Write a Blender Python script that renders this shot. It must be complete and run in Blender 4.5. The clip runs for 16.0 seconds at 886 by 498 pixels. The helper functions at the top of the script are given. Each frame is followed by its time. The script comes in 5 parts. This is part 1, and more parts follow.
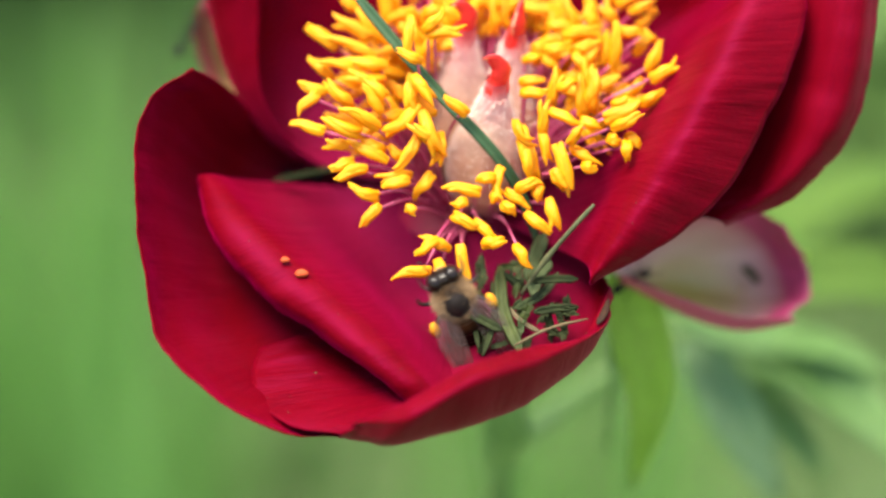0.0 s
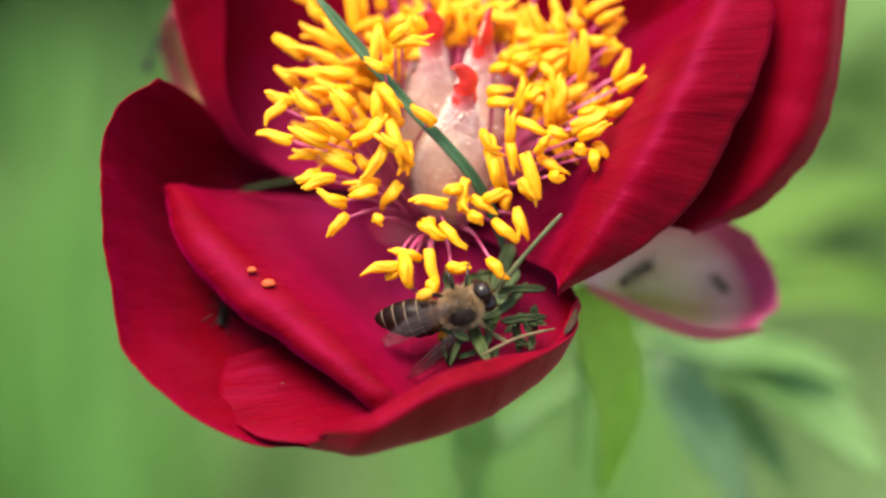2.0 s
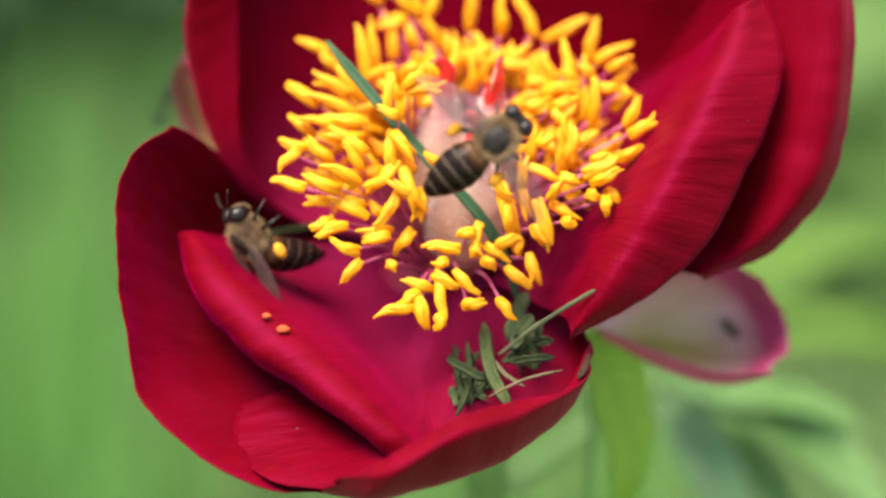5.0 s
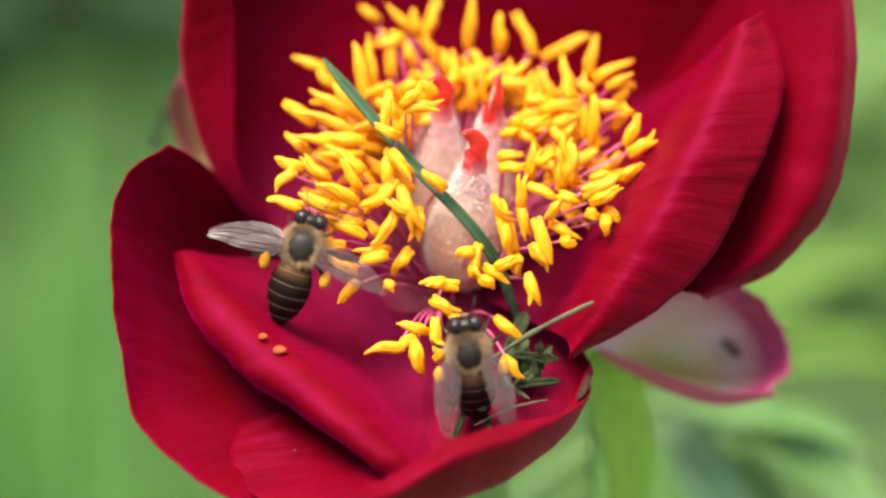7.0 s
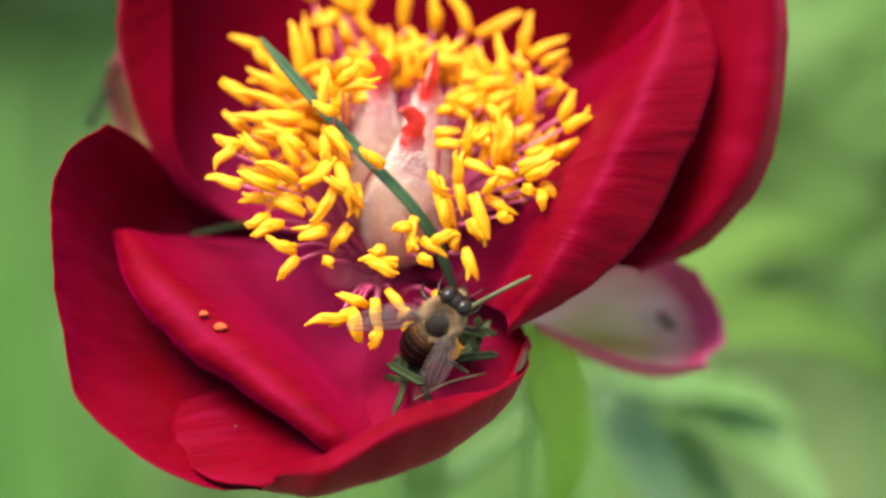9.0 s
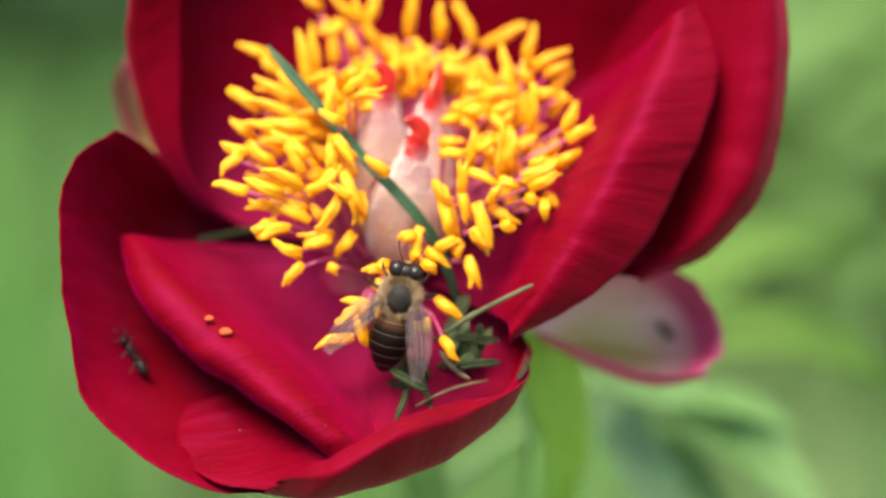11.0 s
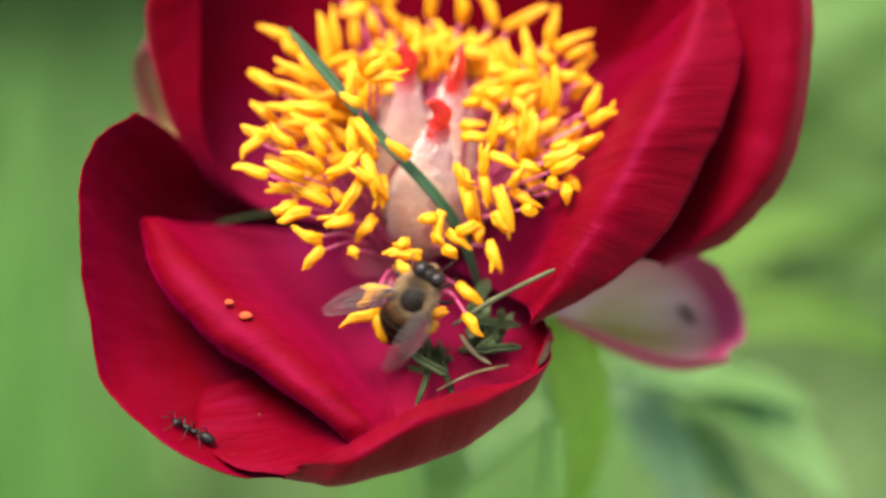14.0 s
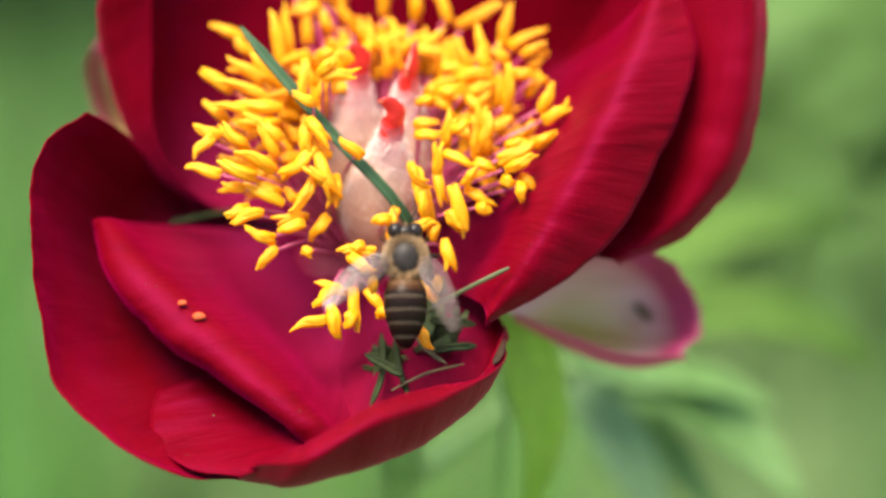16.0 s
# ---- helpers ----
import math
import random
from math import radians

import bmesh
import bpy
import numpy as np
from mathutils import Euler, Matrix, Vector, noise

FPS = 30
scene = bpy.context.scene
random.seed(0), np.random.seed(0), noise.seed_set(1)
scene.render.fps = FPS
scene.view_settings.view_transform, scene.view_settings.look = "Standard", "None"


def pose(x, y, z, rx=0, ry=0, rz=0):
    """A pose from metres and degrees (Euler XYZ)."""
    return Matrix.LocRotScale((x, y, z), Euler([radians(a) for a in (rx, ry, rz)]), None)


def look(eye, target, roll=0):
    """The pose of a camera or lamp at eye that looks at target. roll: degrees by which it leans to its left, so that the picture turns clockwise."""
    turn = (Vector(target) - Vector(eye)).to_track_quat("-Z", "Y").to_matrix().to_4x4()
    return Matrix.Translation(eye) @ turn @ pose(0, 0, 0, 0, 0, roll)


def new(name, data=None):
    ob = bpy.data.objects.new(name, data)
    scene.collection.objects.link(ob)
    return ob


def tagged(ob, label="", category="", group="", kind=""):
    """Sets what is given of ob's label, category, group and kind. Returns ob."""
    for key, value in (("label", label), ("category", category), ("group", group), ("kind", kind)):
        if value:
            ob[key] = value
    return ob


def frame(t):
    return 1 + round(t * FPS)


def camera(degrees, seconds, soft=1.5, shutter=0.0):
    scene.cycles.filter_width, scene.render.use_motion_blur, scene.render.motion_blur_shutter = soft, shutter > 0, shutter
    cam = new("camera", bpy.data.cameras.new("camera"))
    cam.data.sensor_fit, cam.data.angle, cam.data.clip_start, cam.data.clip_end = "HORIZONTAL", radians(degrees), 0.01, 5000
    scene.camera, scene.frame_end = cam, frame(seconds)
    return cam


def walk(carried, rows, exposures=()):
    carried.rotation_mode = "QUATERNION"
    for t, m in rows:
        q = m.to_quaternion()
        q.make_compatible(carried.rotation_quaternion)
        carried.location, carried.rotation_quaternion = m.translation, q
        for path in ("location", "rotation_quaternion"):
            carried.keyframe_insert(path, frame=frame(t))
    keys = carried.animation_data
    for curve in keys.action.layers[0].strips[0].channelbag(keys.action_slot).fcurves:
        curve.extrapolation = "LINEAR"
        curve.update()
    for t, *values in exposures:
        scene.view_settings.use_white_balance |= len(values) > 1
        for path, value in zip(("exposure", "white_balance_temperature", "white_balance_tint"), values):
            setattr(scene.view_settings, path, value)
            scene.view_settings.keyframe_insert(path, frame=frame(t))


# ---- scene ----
# ---------------- camera ----------------
cam = camera(20.0, 16.0, soft=2.3, shutter=0.5)
cam.data.dof.use_dof = True
cam.data.dof.focus_distance = 0.2655
cam.data.dof.aperture_fstop = 7.0
PATH = [
    (0, (0.00121, -0.22818, 0.71027), (-0.00224, -0.00273, 0.54427), -0.25),
    (0.5, (0.00143, -0.22790, 0.70954), (-0.00237, -0.00209, 0.54403), -0.32),
    (1, (0.00170, -0.22812, 0.70942), (-0.00443, -0.00236, 0.54389), -0.63),
    (1.5, (0.00175, -0.22836, 0.70964), (-0.00208, -0.00214, 0.54469), -0.26),
    (2, (0.00200, -0.22796, 0.70954), (0.00135, -0.00155, 0.54480), 0.11),
    (2.5, (0.00181, -0.22896, 0.70968), (0.00403, -0.00185, 0.54593), 0.36),
    (3, (0.00157, -0.22862, 0.70941), (0.00271, -0.00290, 0.54373), 0.14),
    (3.5, (0.00138, -0.22858, 0.70948), (0.00272, -0.00266, 0.54407), 0.23),
    (4, (0.00137, -0.22926, 0.70995), (0.00154, -0.00078, 0.54810), -0.18),
    (4.5, (0.00078, -0.23009, 0.71064), (0.00032, -0.00027, 0.55071), -0.16),
    (5, (-0.00002, -0.22936, 0.71055), (-0.00004, 0.00000, 0.54995), -0.00),
    (5.2, (0.00032, -0.22852, 0.70996), (0.00179, 0.00109, 0.54971), 0.27),
    (7.3, (0.00054, -0.22729, 0.70904), (0.00003, 0.00340, 0.55034), -0.16),
    (7.5, (0.00039, -0.22766, 0.70910), (0.00016, 0.00311, 0.55053), -0.20),
    (8, (-0.00021, -0.22867, 0.70955), (0.00554, 0.00268, 0.55192), 0.40),
    (8.5, (-0.00081, -0.22951, 0.70996), (0.00721, 0.00030, 0.55020), 0.67),
    (9, (-0.00116, -0.22963, 0.71017), (0.00705, -0.00040, 0.54959), 0.59),
    (9.2, (-0.00126, -0.22973, 0.71027), (0.00629, 0.00055, 0.55117), 0.63),
    (11.3, (-0.00226, -0.23218, 0.71231), (0.00711, -0.00304, 0.55167), 1.40),
    (11.5, (-0.00220, -0.23171, 0.71220), (0.00764, -0.00308, 0.55087), 1.41),
    (12, (-0.00238, -0.23193, 0.71253), (0.00694, -0.00223, 0.55268), 1.29),
    (12.5, (-0.00201, -0.23154, 0.71238), (0.00634, -0.00109, 0.55355), 1.13),
    (13, (-0.00180, -0.23116, 0.71210), (0.00965, -0.00206, 0.55154), 1.76),
    (13.5, (-0.00191, -0.23054, 0.71205), (0.00600, -0.00219, 0.55021), 1.47),
    (14, (-0.00233, -0.23024, 0.71235), (0.00431, -0.00234, 0.54982), 1.12),
    (14.5, (-0.00152, -0.22921, 0.71193), (0.00565, -0.00108, 0.54973), 1.26),
    (15, (-0.00154, -0.22963, 0.71205), (0.00815, -0.00118, 0.55044), 1.44),
    (15.5, (-0.00173, -0.22935, 0.71212), (0.00999, -0.00116, 0.55029), 1.50),
    (16, (-0.00161, -0.22891, 0.71214), (0.00942, -0.00156, 0.54907), 1.42),
]
walk(cam, [(t, look(eye, target, roll)) for t, eye, target, roll in PATH], [(0.0, 1.79, 7300, 7), (16.0, 1.79, 7300, 7)])

# ---------------- light ----------------
world = bpy.data.worlds.new("sky")
scene.world = world
world.use_nodes = True
wn = world.node_tree.nodes
sky = wn.new("ShaderNodeTexSky")
sky.sky_type, sky.sun_disc = "NISHITA", False
sky.sun_elevation, sky.sun_rotation = radians(80), radians(12)
sky.dust_density = 3.0
wn["Background"].inputs["Strength"].default_value = 0.13
world.node_tree.links.new(sky.outputs[0], wn["Background"].inputs["Color"])
sun = new("sun", bpy.data.lights.new("sun", "SUN"))
sun.data.energy, sun.data.angle, sun.data.color = 3.0, radians(30), (1.0, 0.97, 0.92)
sun.matrix_world = look((-0.3, -0.1, 1.55), (0, 0.0, 0.55))

# ---------------- the flower's own frame: millimetres, x across, y up its face, z out of it ----------------
TILT = radians(35)
CENTRE = Vector((0, 0, 0.55))
FACE = Matrix(((1, 0, 0), (0, math.sin(TILT), -math.cos(TILT)), (0, math.cos(TILT), math.sin(TILT))))


def F(p):
    """A place in the world from the flower's frame."""
    return CENTRE + FACE @ (Vector(p) * 0.001)


# ---------------- materials ----------------
def material(name, rough=0.6):
    m = bpy.data.materials.new(name)
    m.use_nodes = True
    n = m.node_tree.nodes
    b = n["Principled BSDF"]
    b.inputs["Roughness"].default_value = rough
    return m, n, m.node_tree.links, b


def ramp(n, l, source, stops):
    r = n.new("ShaderNodeValToRGB")
    while len(r.color_ramp.elements) < len(stops):
        r.color_ramp.elements.new(0.5)
    for e, (at, c) in zip(r.color_ramp.elements, stops):
        e.position, e.color = at, (*c, 1)
    l.new(source, r.inputs[0])
    return r.outputs[0]


def noise_of(n, l, scale, detail=4, coords="Object", stretch=(1, 1, 1), rough=0.55):
    c = n.new("ShaderNodeTexCoord")
    m = n.new("ShaderNodeMapping")
    m.inputs["Scale"].default_value = stretch
    t = n.new("ShaderNodeTexNoise")
    t.inputs["Scale"].default_value, t.inputs["Detail"].default_value = scale, detail
    t.inputs["Roughness"].default_value = rough
    l.new(c.outputs[coords], m.inputs[0])
    l.new(m.outputs[0], t.inputs["Vector"])
    return t.outputs["Fac"]


def mixed(n, l, fac, a, b, mode="MIX"):
    m = n.new("ShaderNodeMix")
    m.data_type, m.blend_type = "RGBA", mode
    for value, socket in ((fac, m.inputs["Factor"]), (a, m.inputs["A"]), (b, m.inputs["B"])):
        if isinstance(value, bpy.types.NodeSocket):
            l.new(value, socket)
        else:
            socket.default_value = value if isinstance(value, float) else (*value, 1)
    return m.outputs["Result"]


def bumped(n, l, b, height, strength, distance=0.0003):
    u = n.new("ShaderNodeBump")
    u.inputs["Strength"].default_value, u.inputs["Distance"].default_value = strength, distance
    l.new(height, u.inputs["Height"])
    l.new(u.outputs[0], b.inputs["Normal"])


def leafy(name, stops, scale, rough=0.5, through_light=0.25, coords="Object", stretch=(1, 1, 1), bump=0.2):
    """A thin living tissue: coloured by two noises, letting some light through."""
    m, n, l, b = material(name, rough)
    b.inputs["Specular IOR Level"].default_value = 0.2
    big = noise_of(n, l, scale, 3, coords, stretch)
    col = ramp(n, l, big, stops)
    fine = noise_of(n, l, scale * 9, 2, coords, stretch)
    col = mixed(n, l, 0.25, col, ramp(n, l, fine, [(0.3, (0.35, 0.35, 0.35)), (0.7, (1, 1, 1))]), "MULTIPLY")
    l.new(col, b.inputs["Base Color"])
    bumped(n, l, b, fine, bump)
    if through_light:
        t = n.new("ShaderNodeBsdfTranslucent")
        l.new(col, t.inputs["Color"])
        s = n.new("ShaderNodeMixShader")
        s.inputs[0].default_value = through_light
        l.new(b.outputs[0], s.inputs[1])
        l.new(t.outputs[0], s.inputs[2])
        l.new(s.outputs[0], n["Material Output"].inputs["Surface"])
    return m


def petal_material():
    m, n, l, b = material("crimson_petal", 0.5)
    base = ramp(n, l, noise_of(n, l, 2.6, 4, "UV", (1, 2.5, 1)), [(0.3, (0.1, 0.0004, 0.0012)), (0.5, (0.125, 0.0007, 0.003)), (0.7, (0.145, 0.001, 0.007))])
    c = n.new("ShaderNodeTexCoord")
    along = n.new("ShaderNodeSeparateXYZ")
    l.new(c.outputs["UV"], along.inputs[0])
    claw = ramp(n, l, along.outputs["X"], [(0.12, (0.42, 0.42, 0.42)), (0.48, (0, 0, 0))])
    base = mixed(n, l, claw, base, (0.2, 0.01, 0.07))
    veins = noise_of(n, l, 1.0, 5, "UV", (2, 60, 1), 0.65)
    crinkle = noise_of(n, l, 1.0, 3, "UV", (4, 14, 1), 0.5)
    grain = noise_of(n, l, 2600, 2)
    col = mixed(n, l, 0.25, base, ramp(n, l, veins, [(0.3, (0.62, 0.5, 0.5)), (0.62, (1, 1, 1))]), "MULTIPLY")
    folds = noise_of(n, l, 1.0, 4, "UV", (5, 38, 1), 0.6)
    # crease shade painted into the colour: darker where the fold noise, also the bump, dips
    col = mixed(n, l, 0.22, col, ramp(n, l, folds, [(0.33, (0.3, 0.25, 0.3)), (0.43, (1, 1, 1))]), "MULTIPLY")
    col = mixed(n, l, 0.5, col, ramp(n, l, grain, [(0.35, (0.72, 0.7, 0.7)), (0.65, (1, 1, 1))]), "MULTIPLY")
    stains = noise_of(n, l, 7.0, 3, "UV", (1, 2, 1), 0.6)
    col = mixed(n, l, 0.8, col, ramp(n, l, stains, [(0.70, (1, 1, 1)), (0.76, (0.35, 0.45, 0.3))]), "MULTIPLY")
    l.new(col, b.inputs["Base Color"])
    b.inputs["Sheen Weight"].default_value = 0.34
    b.inputs["Sheen Roughness"].default_value = 0.4
    b.inputs["Sheen Tint"].default_value = (0.85, 0.003, 0.16, 1)
    b.inputs["Specular IOR Level"].default_value = 0.2
    b.inputs["Specular Tint"].default_value = (1.0, 0.05, 0.5, 1)
    add = n.new("ShaderNodeMath")
    add.operation = "ADD"
    l.new(veins, add.inputs[0])
    both = n.new("ShaderNodeMath")
    both.operation = "ADD"
    l.new(crinkle, both.inputs[0])
    l.new(folds, both.inputs[1])
    l.new(both.outputs[0], add.inputs[1])
    bumped(n, l, b, add.outputs[0], 0.28, 0.0005)
    t = n.new("ShaderNodeBsdfTranslucent")
    l.new(mixed(n, l, 1.0, col, (1.35, 1.2, 1.1), "MULTIPLY"), t.inputs["Color"])
    s = n.new("ShaderNodeMixShader")
    s.inputs[0].default_value = 0.1
    l.new(b.outputs[0], s.inputs[1])
    l.new(t.outputs[0], s.inputs[2])
    l.new(s.outputs[0], n["Material Output"].inputs["Surface"])
    return m


def bract_material():
    """Pale green in the middle, flushing to pink at the margin."""
    m, n, l, b = material("blushed_bract", 0.5)
    c = n.new("ShaderNodeTexCoord")
    g = n.new("ShaderNodeMapping")
    g.inputs["Location"].default_value, g.inputs["Scale"].default_value = (-0.72, -1.0, 0), (1.9, 2.0, 1)
    t = n.new("ShaderNodeTexGradient")
    t.gradient_type = "SPHERICAL"
    l.new(c.outputs["UV"], g.inputs[0])
    l.new(g.outputs[0], t.inputs[0])
    rings = ramp(n, l, t.outputs["Fac"], [(0.02, (0.46, 0.05, 0.15)), (0.08, (0.52, 0.17, 0.21)), (0.2, (0.62, 0.33, 0.32)), (0.36, (0.64, 0.43, 0.34)), (0.56, (0.54, 0.42, 0.2)), (0.88, (0.42, 0.4, 0.1))])
    col = mixed(n, l, 0.4, rings, ramp(n, l, noise_of(n, l, 5, 4, "UV", (1, 4, 1)), [(0.35, (0.72, 0.66, 0.52)), (0.65, (1, 1, 1))]), "MULTIPLY")
    across = n.new("ShaderNodeSeparateXYZ")
    l.new(c.outputs["UV"], across.inputs[0])
    band = ramp(n, l, across.outputs["Y"], [(0.0, (1, 1, 1)), (0.03, (0, 0, 0)), (0.8, (0, 0, 0)), (0.84, (1, 1, 1))])
    col = mixed(n, l, band, col, (0.42, 0.05, 0.12))
    l.new(col, b.inputs["Base Color"])
    return m


def simple(name, a, b_, scale, rough=0.6, bump=0.3, gloss=0.25):
    m, n, l, b = material(name, rough)
    b.inputs["Specular IOR Level"].default_value = gloss
    f = noise_of(n, l, scale, 4)
    l.new(ramp(n, l, f, [(0.3, a), (0.7, b_)]), b.inputs["Base Color"])
    bumped(n, l, b, f, bump, 0.0002)
    return m


PETAL = petal_material()
BRACT = bract_material()


def anther_material():
    m, n, l, b = material("yellow_anther", 0.55)
    f = noise_of(n, l, 520, 5, "Object", (0.5, 1.6, 1.6))
    col = ramp(n, l, f, [(0.3, (0.82, 0.29, 0.002)), (0.5, (0.9, 0.42, 0.004)), (0.72, (0.94, 0.56, 0.03))])
    o = n.new("ShaderNodeObjectInfo")
    col = mixed(n, l, 0.45, col, ramp(n, l, o.outputs["Random"], [(0.0, (0.95, 0.7, 0.4)), (0.5, (1, 0.95, 0.9)), (1.0, (1.0, 1.0, 1.0))]), "MULTIPLY")
    l.new(col, b.inputs["Base Color"])
    bumped(n, l, b, noise_of(n, l, 1300, 4, "Object", (0.4, 1.5, 1.5)), 0.7, 0.0003)
    t = n.new("ShaderNodeBsdfTranslucent")
    l.new(col, t.inputs["Color"])
    s = n.new("ShaderNodeMixShader")
    s.inputs[0].default_value = 0.42
    l.new(b.outputs[0], s.inputs[1])
    l.new(t.outputs[0], s.inputs[2])
    l.new(s.outputs[0], n["Material Output"].inputs["Surface"])
    return m


ANTHER = anther_material()
FILAMENT = simple("magenta_filament", (0.38, 0.025, 0.11), (0.62, 0.17, 0.28), 400, 0.5)
DISC = simple("magenta_disc", (0.16, 0.002, 0.02), (0.26, 0.006, 0.05), 300, 0.5)
STIGMA = simple("scarlet_stigma", (0.62, 0.012, 0.016), (0.8, 0.045, 0.035), 500, 0.35, gloss=0.4)
STEM = leafy("green_stem", [(0.3, (0.14, 0.26, 0.07)), (0.7, (0.2, 0.34, 0.11))], 60, 0.5, 0.0)
LEAF = leafy("peony_leaf", [(0.3, (0.1, 0.22, 0.045)), (0.7, (0.19, 0.34, 0.12))], 40, 0.45, 0.12)
YOUNG = leafy("young_leaf", [(0.3, (0.35, 0.56, 0.08)), (0.7, (0.47, 0.66, 0.15))], 60, 0.5, 0.5)
LIME = leafy("lime_leaf", [(0.3, (0.05, 0.12, 0.016)), (0.7, (0.1, 0.19, 0.034))], 40, 0.5, 0.35)
GLAUCOUS = leafy("pale_leaf", [(0.3, (0.17, 0.3, 0.13)), (0.7, (0.24, 0.38, 0.19))], 40, 0.5, 0.12)
OLIVE = leafy("olive_foliage", [(0.3, (0.09, 0.185, 0.046)), (0.7, (0.16, 0.28, 0.085))], 5.0, 0.55, 0.3)
BLADE = leafy("cut_grass", [(0.3, (0.025, 0.0688, 0.0312)), (0.7, (0.05, 0.106, 0.05))], 300, 0.5, 0.15)
CLIPPING = leafy("wilted_clipping", [(0.3, (0.008, 0.015, 0.004)), (0.7, (0.034, 0.046, 0.015))], 600, 0.8, 0.1, bump=0.6)
SCRAP = leafy("shredded_leaf", [(0.3, (0.024, 0.04, 0.013)), (0.7, (0.075, 0.1, 0.042))], 500, 0.75, 0.15)
FRESH = leafy("fresh_clipping", [(0.3, (0.022, 0.035, 0.008)), (0.7, (0.06, 0.08, 0.024))], 700, 0.5, 0.1)
STALK = simple("olive_stalk", (0.05, 0.055, 0.025), (0.1, 0.105, 0.05), 400)
STRAW = simple("dry_straw", (0.075, 0.0562, 0.0281), (0.138, 0.106, 0.0562), 400)


def carpel_material():
    m, n, l, b = material("downy_carpel", 0.7)
    c = n.new("ShaderNodeTexCoord")
    x = n.new("ShaderNodeSeparateXYZ")
    l.new(c.outputs["Generated"], x.inputs[0])
    col = ramp(n, l, x.outputs["Z"], [(0.0, (0.44, 0.2, 0.09)), (0.4, (0.56, 0.33, 0.2)), (0.66, (0.6, 0.4, 0.32)), (0.84, (0.6, 0.3, 0.3)), (0.97, (0.52, 0.03, 0.04))])
    patches = noise_of(n, l, 330, 3)
    col = mixed(n, l, 0.28, col, ramp(n, l, patches, [(0.35, (0.86, 0.62, 0.6)), (0.6, (1, 1, 1))]), "MULTIPLY")
    f = noise_of(n, l, 900, 3)
    col = mixed(n, l, 0.35, col, ramp(n, l, f, [(0.4, (0.8, 0.72, 0.7)), (0.6, (1, 1, 1))]), "MULTIPLY")
    l.new(col, b.inputs["Base Color"])
    b.inputs["Sheen Weight"].default_value = 0.4
    bumped(n, l, b, f, 0.5, 0.0003)
    return m


CARPEL = carpel_material()
DOWN = simple("white_down", (0.64, 0.5, 0.43), (0.8, 0.69, 0.62), 500, 0.8)
CREST = simple("pale_crest", (0.62, 0.16, 0.09), (0.74, 0.28, 0.18), 500, 0.5)


def banded_material():
    """The abdomen's pigment: dark plates with paler hair bands along its length."""
    m, n, l, b = material("banded_abdomen", 0.38)
    c = n.new("ShaderNodeTexCoord")
    s = n.new("ShaderNodeSeparateXYZ")
    l.new(c.outputs["Object"], s.inputs[0])
    k = n.new("ShaderNodeMath")
    k.operation = "MULTIPLY"
    k.inputs[1].default_value = -720.0
    l.new(s.outputs["X"], k.inputs[0])
    j = n.new("ShaderNodeMath")
    j.operation = "ADD"
    l.new(k.outputs[0], j.inputs[0])
    w = n.new("ShaderNodeMath")
    w.operation = "MULTIPLY"
    w.inputs[1].default_value = 0.12
    l.new(noise_of(n, l, 900, 3), w.inputs[0])
    l.new(w.outputs[0], j.inputs[1])
    f = n.new("ShaderNodeMath")
    f.operation = "FRACT"
    l.new(j.outputs[0], f.inputs[0])
    b.inputs["Specular IOR Level"].default_value = 0.1
    col = ramp(n, l, f.outputs[0], [(0.0, (0.1, 0.07, 0.045)), (0.04, (0.2, 0.155, 0.115)), (0.07, (0.13, 0.09, 0.06)), (0.12, (0.014, 0.006, 0.004)), (0.7, (0.005, 0.0025, 0.002)), (0.97, (0.012, 0.006, 0.004))])
    along = n.new("ShaderNodeMath")
    along.operation = "MULTIPLY"
    along.inputs[1].default_value = 0.14
    l.new(k.outputs[0], along.inputs[0])
    front = ramp(n, l, along.outputs[0], [(0.26, (0.55, 0.55, 0.55)), (0.38, (0.0, 0.0, 0.0))])
    col = mixed(n, l, front, col, (0.12, 0.045, 0.012))
    l.new(col, b.inputs["Base Color"])
    return m


BANDED = banded_material()
BEE_DARK = simple("dark_chitin", (0.006, 0.004, 0.003), (0.014, 0.008, 0.005), 600, 0.32, gloss=0.25)
BEE_BACK = simple("thorax_shield", (0.012, 0.009, 0.008), (0.03, 0.023, 0.02), 700, 0.5, gloss=0.2)
BEE_EYE = simple("black_eye", (0.006, 0.004, 0.004), (0.014, 0.009, 0.008), 900, 0.3, 0.05, gloss=0.28)
BEE_FUR = simple("tawny_fur", (0.2, 0.115, 0.055), (0.4, 0.27, 0.16), 500, 0.8, gloss=0.05)
POLLEN = simple("orange_pollen", (0.469, 0.156, 0.00625), (0.562, 0.263, 0.0187), 900, 0.8)


def wing_material():
    m, n, l, b = material("clear_wing", 0.22)
    l.new(ramp(n, l, noise_of(n, l, 900, 3), [(0.3, (0.09, 0.055, 0.045)), (0.7, (0.22, 0.16, 0.16))]), b.inputs["Base Color"])
    t = n.new("ShaderNodeBsdfTransparent")
    s = n.new("ShaderNodeMixShader")
    s.inputs[0].default_value = 0.32
    l.new(t.outputs[0], s.inputs[1])
    l.new(b.outputs[0], s.inputs[2])
    l.new(s.outputs[0], n["Material Output"].inputs["Surface"])
    return m


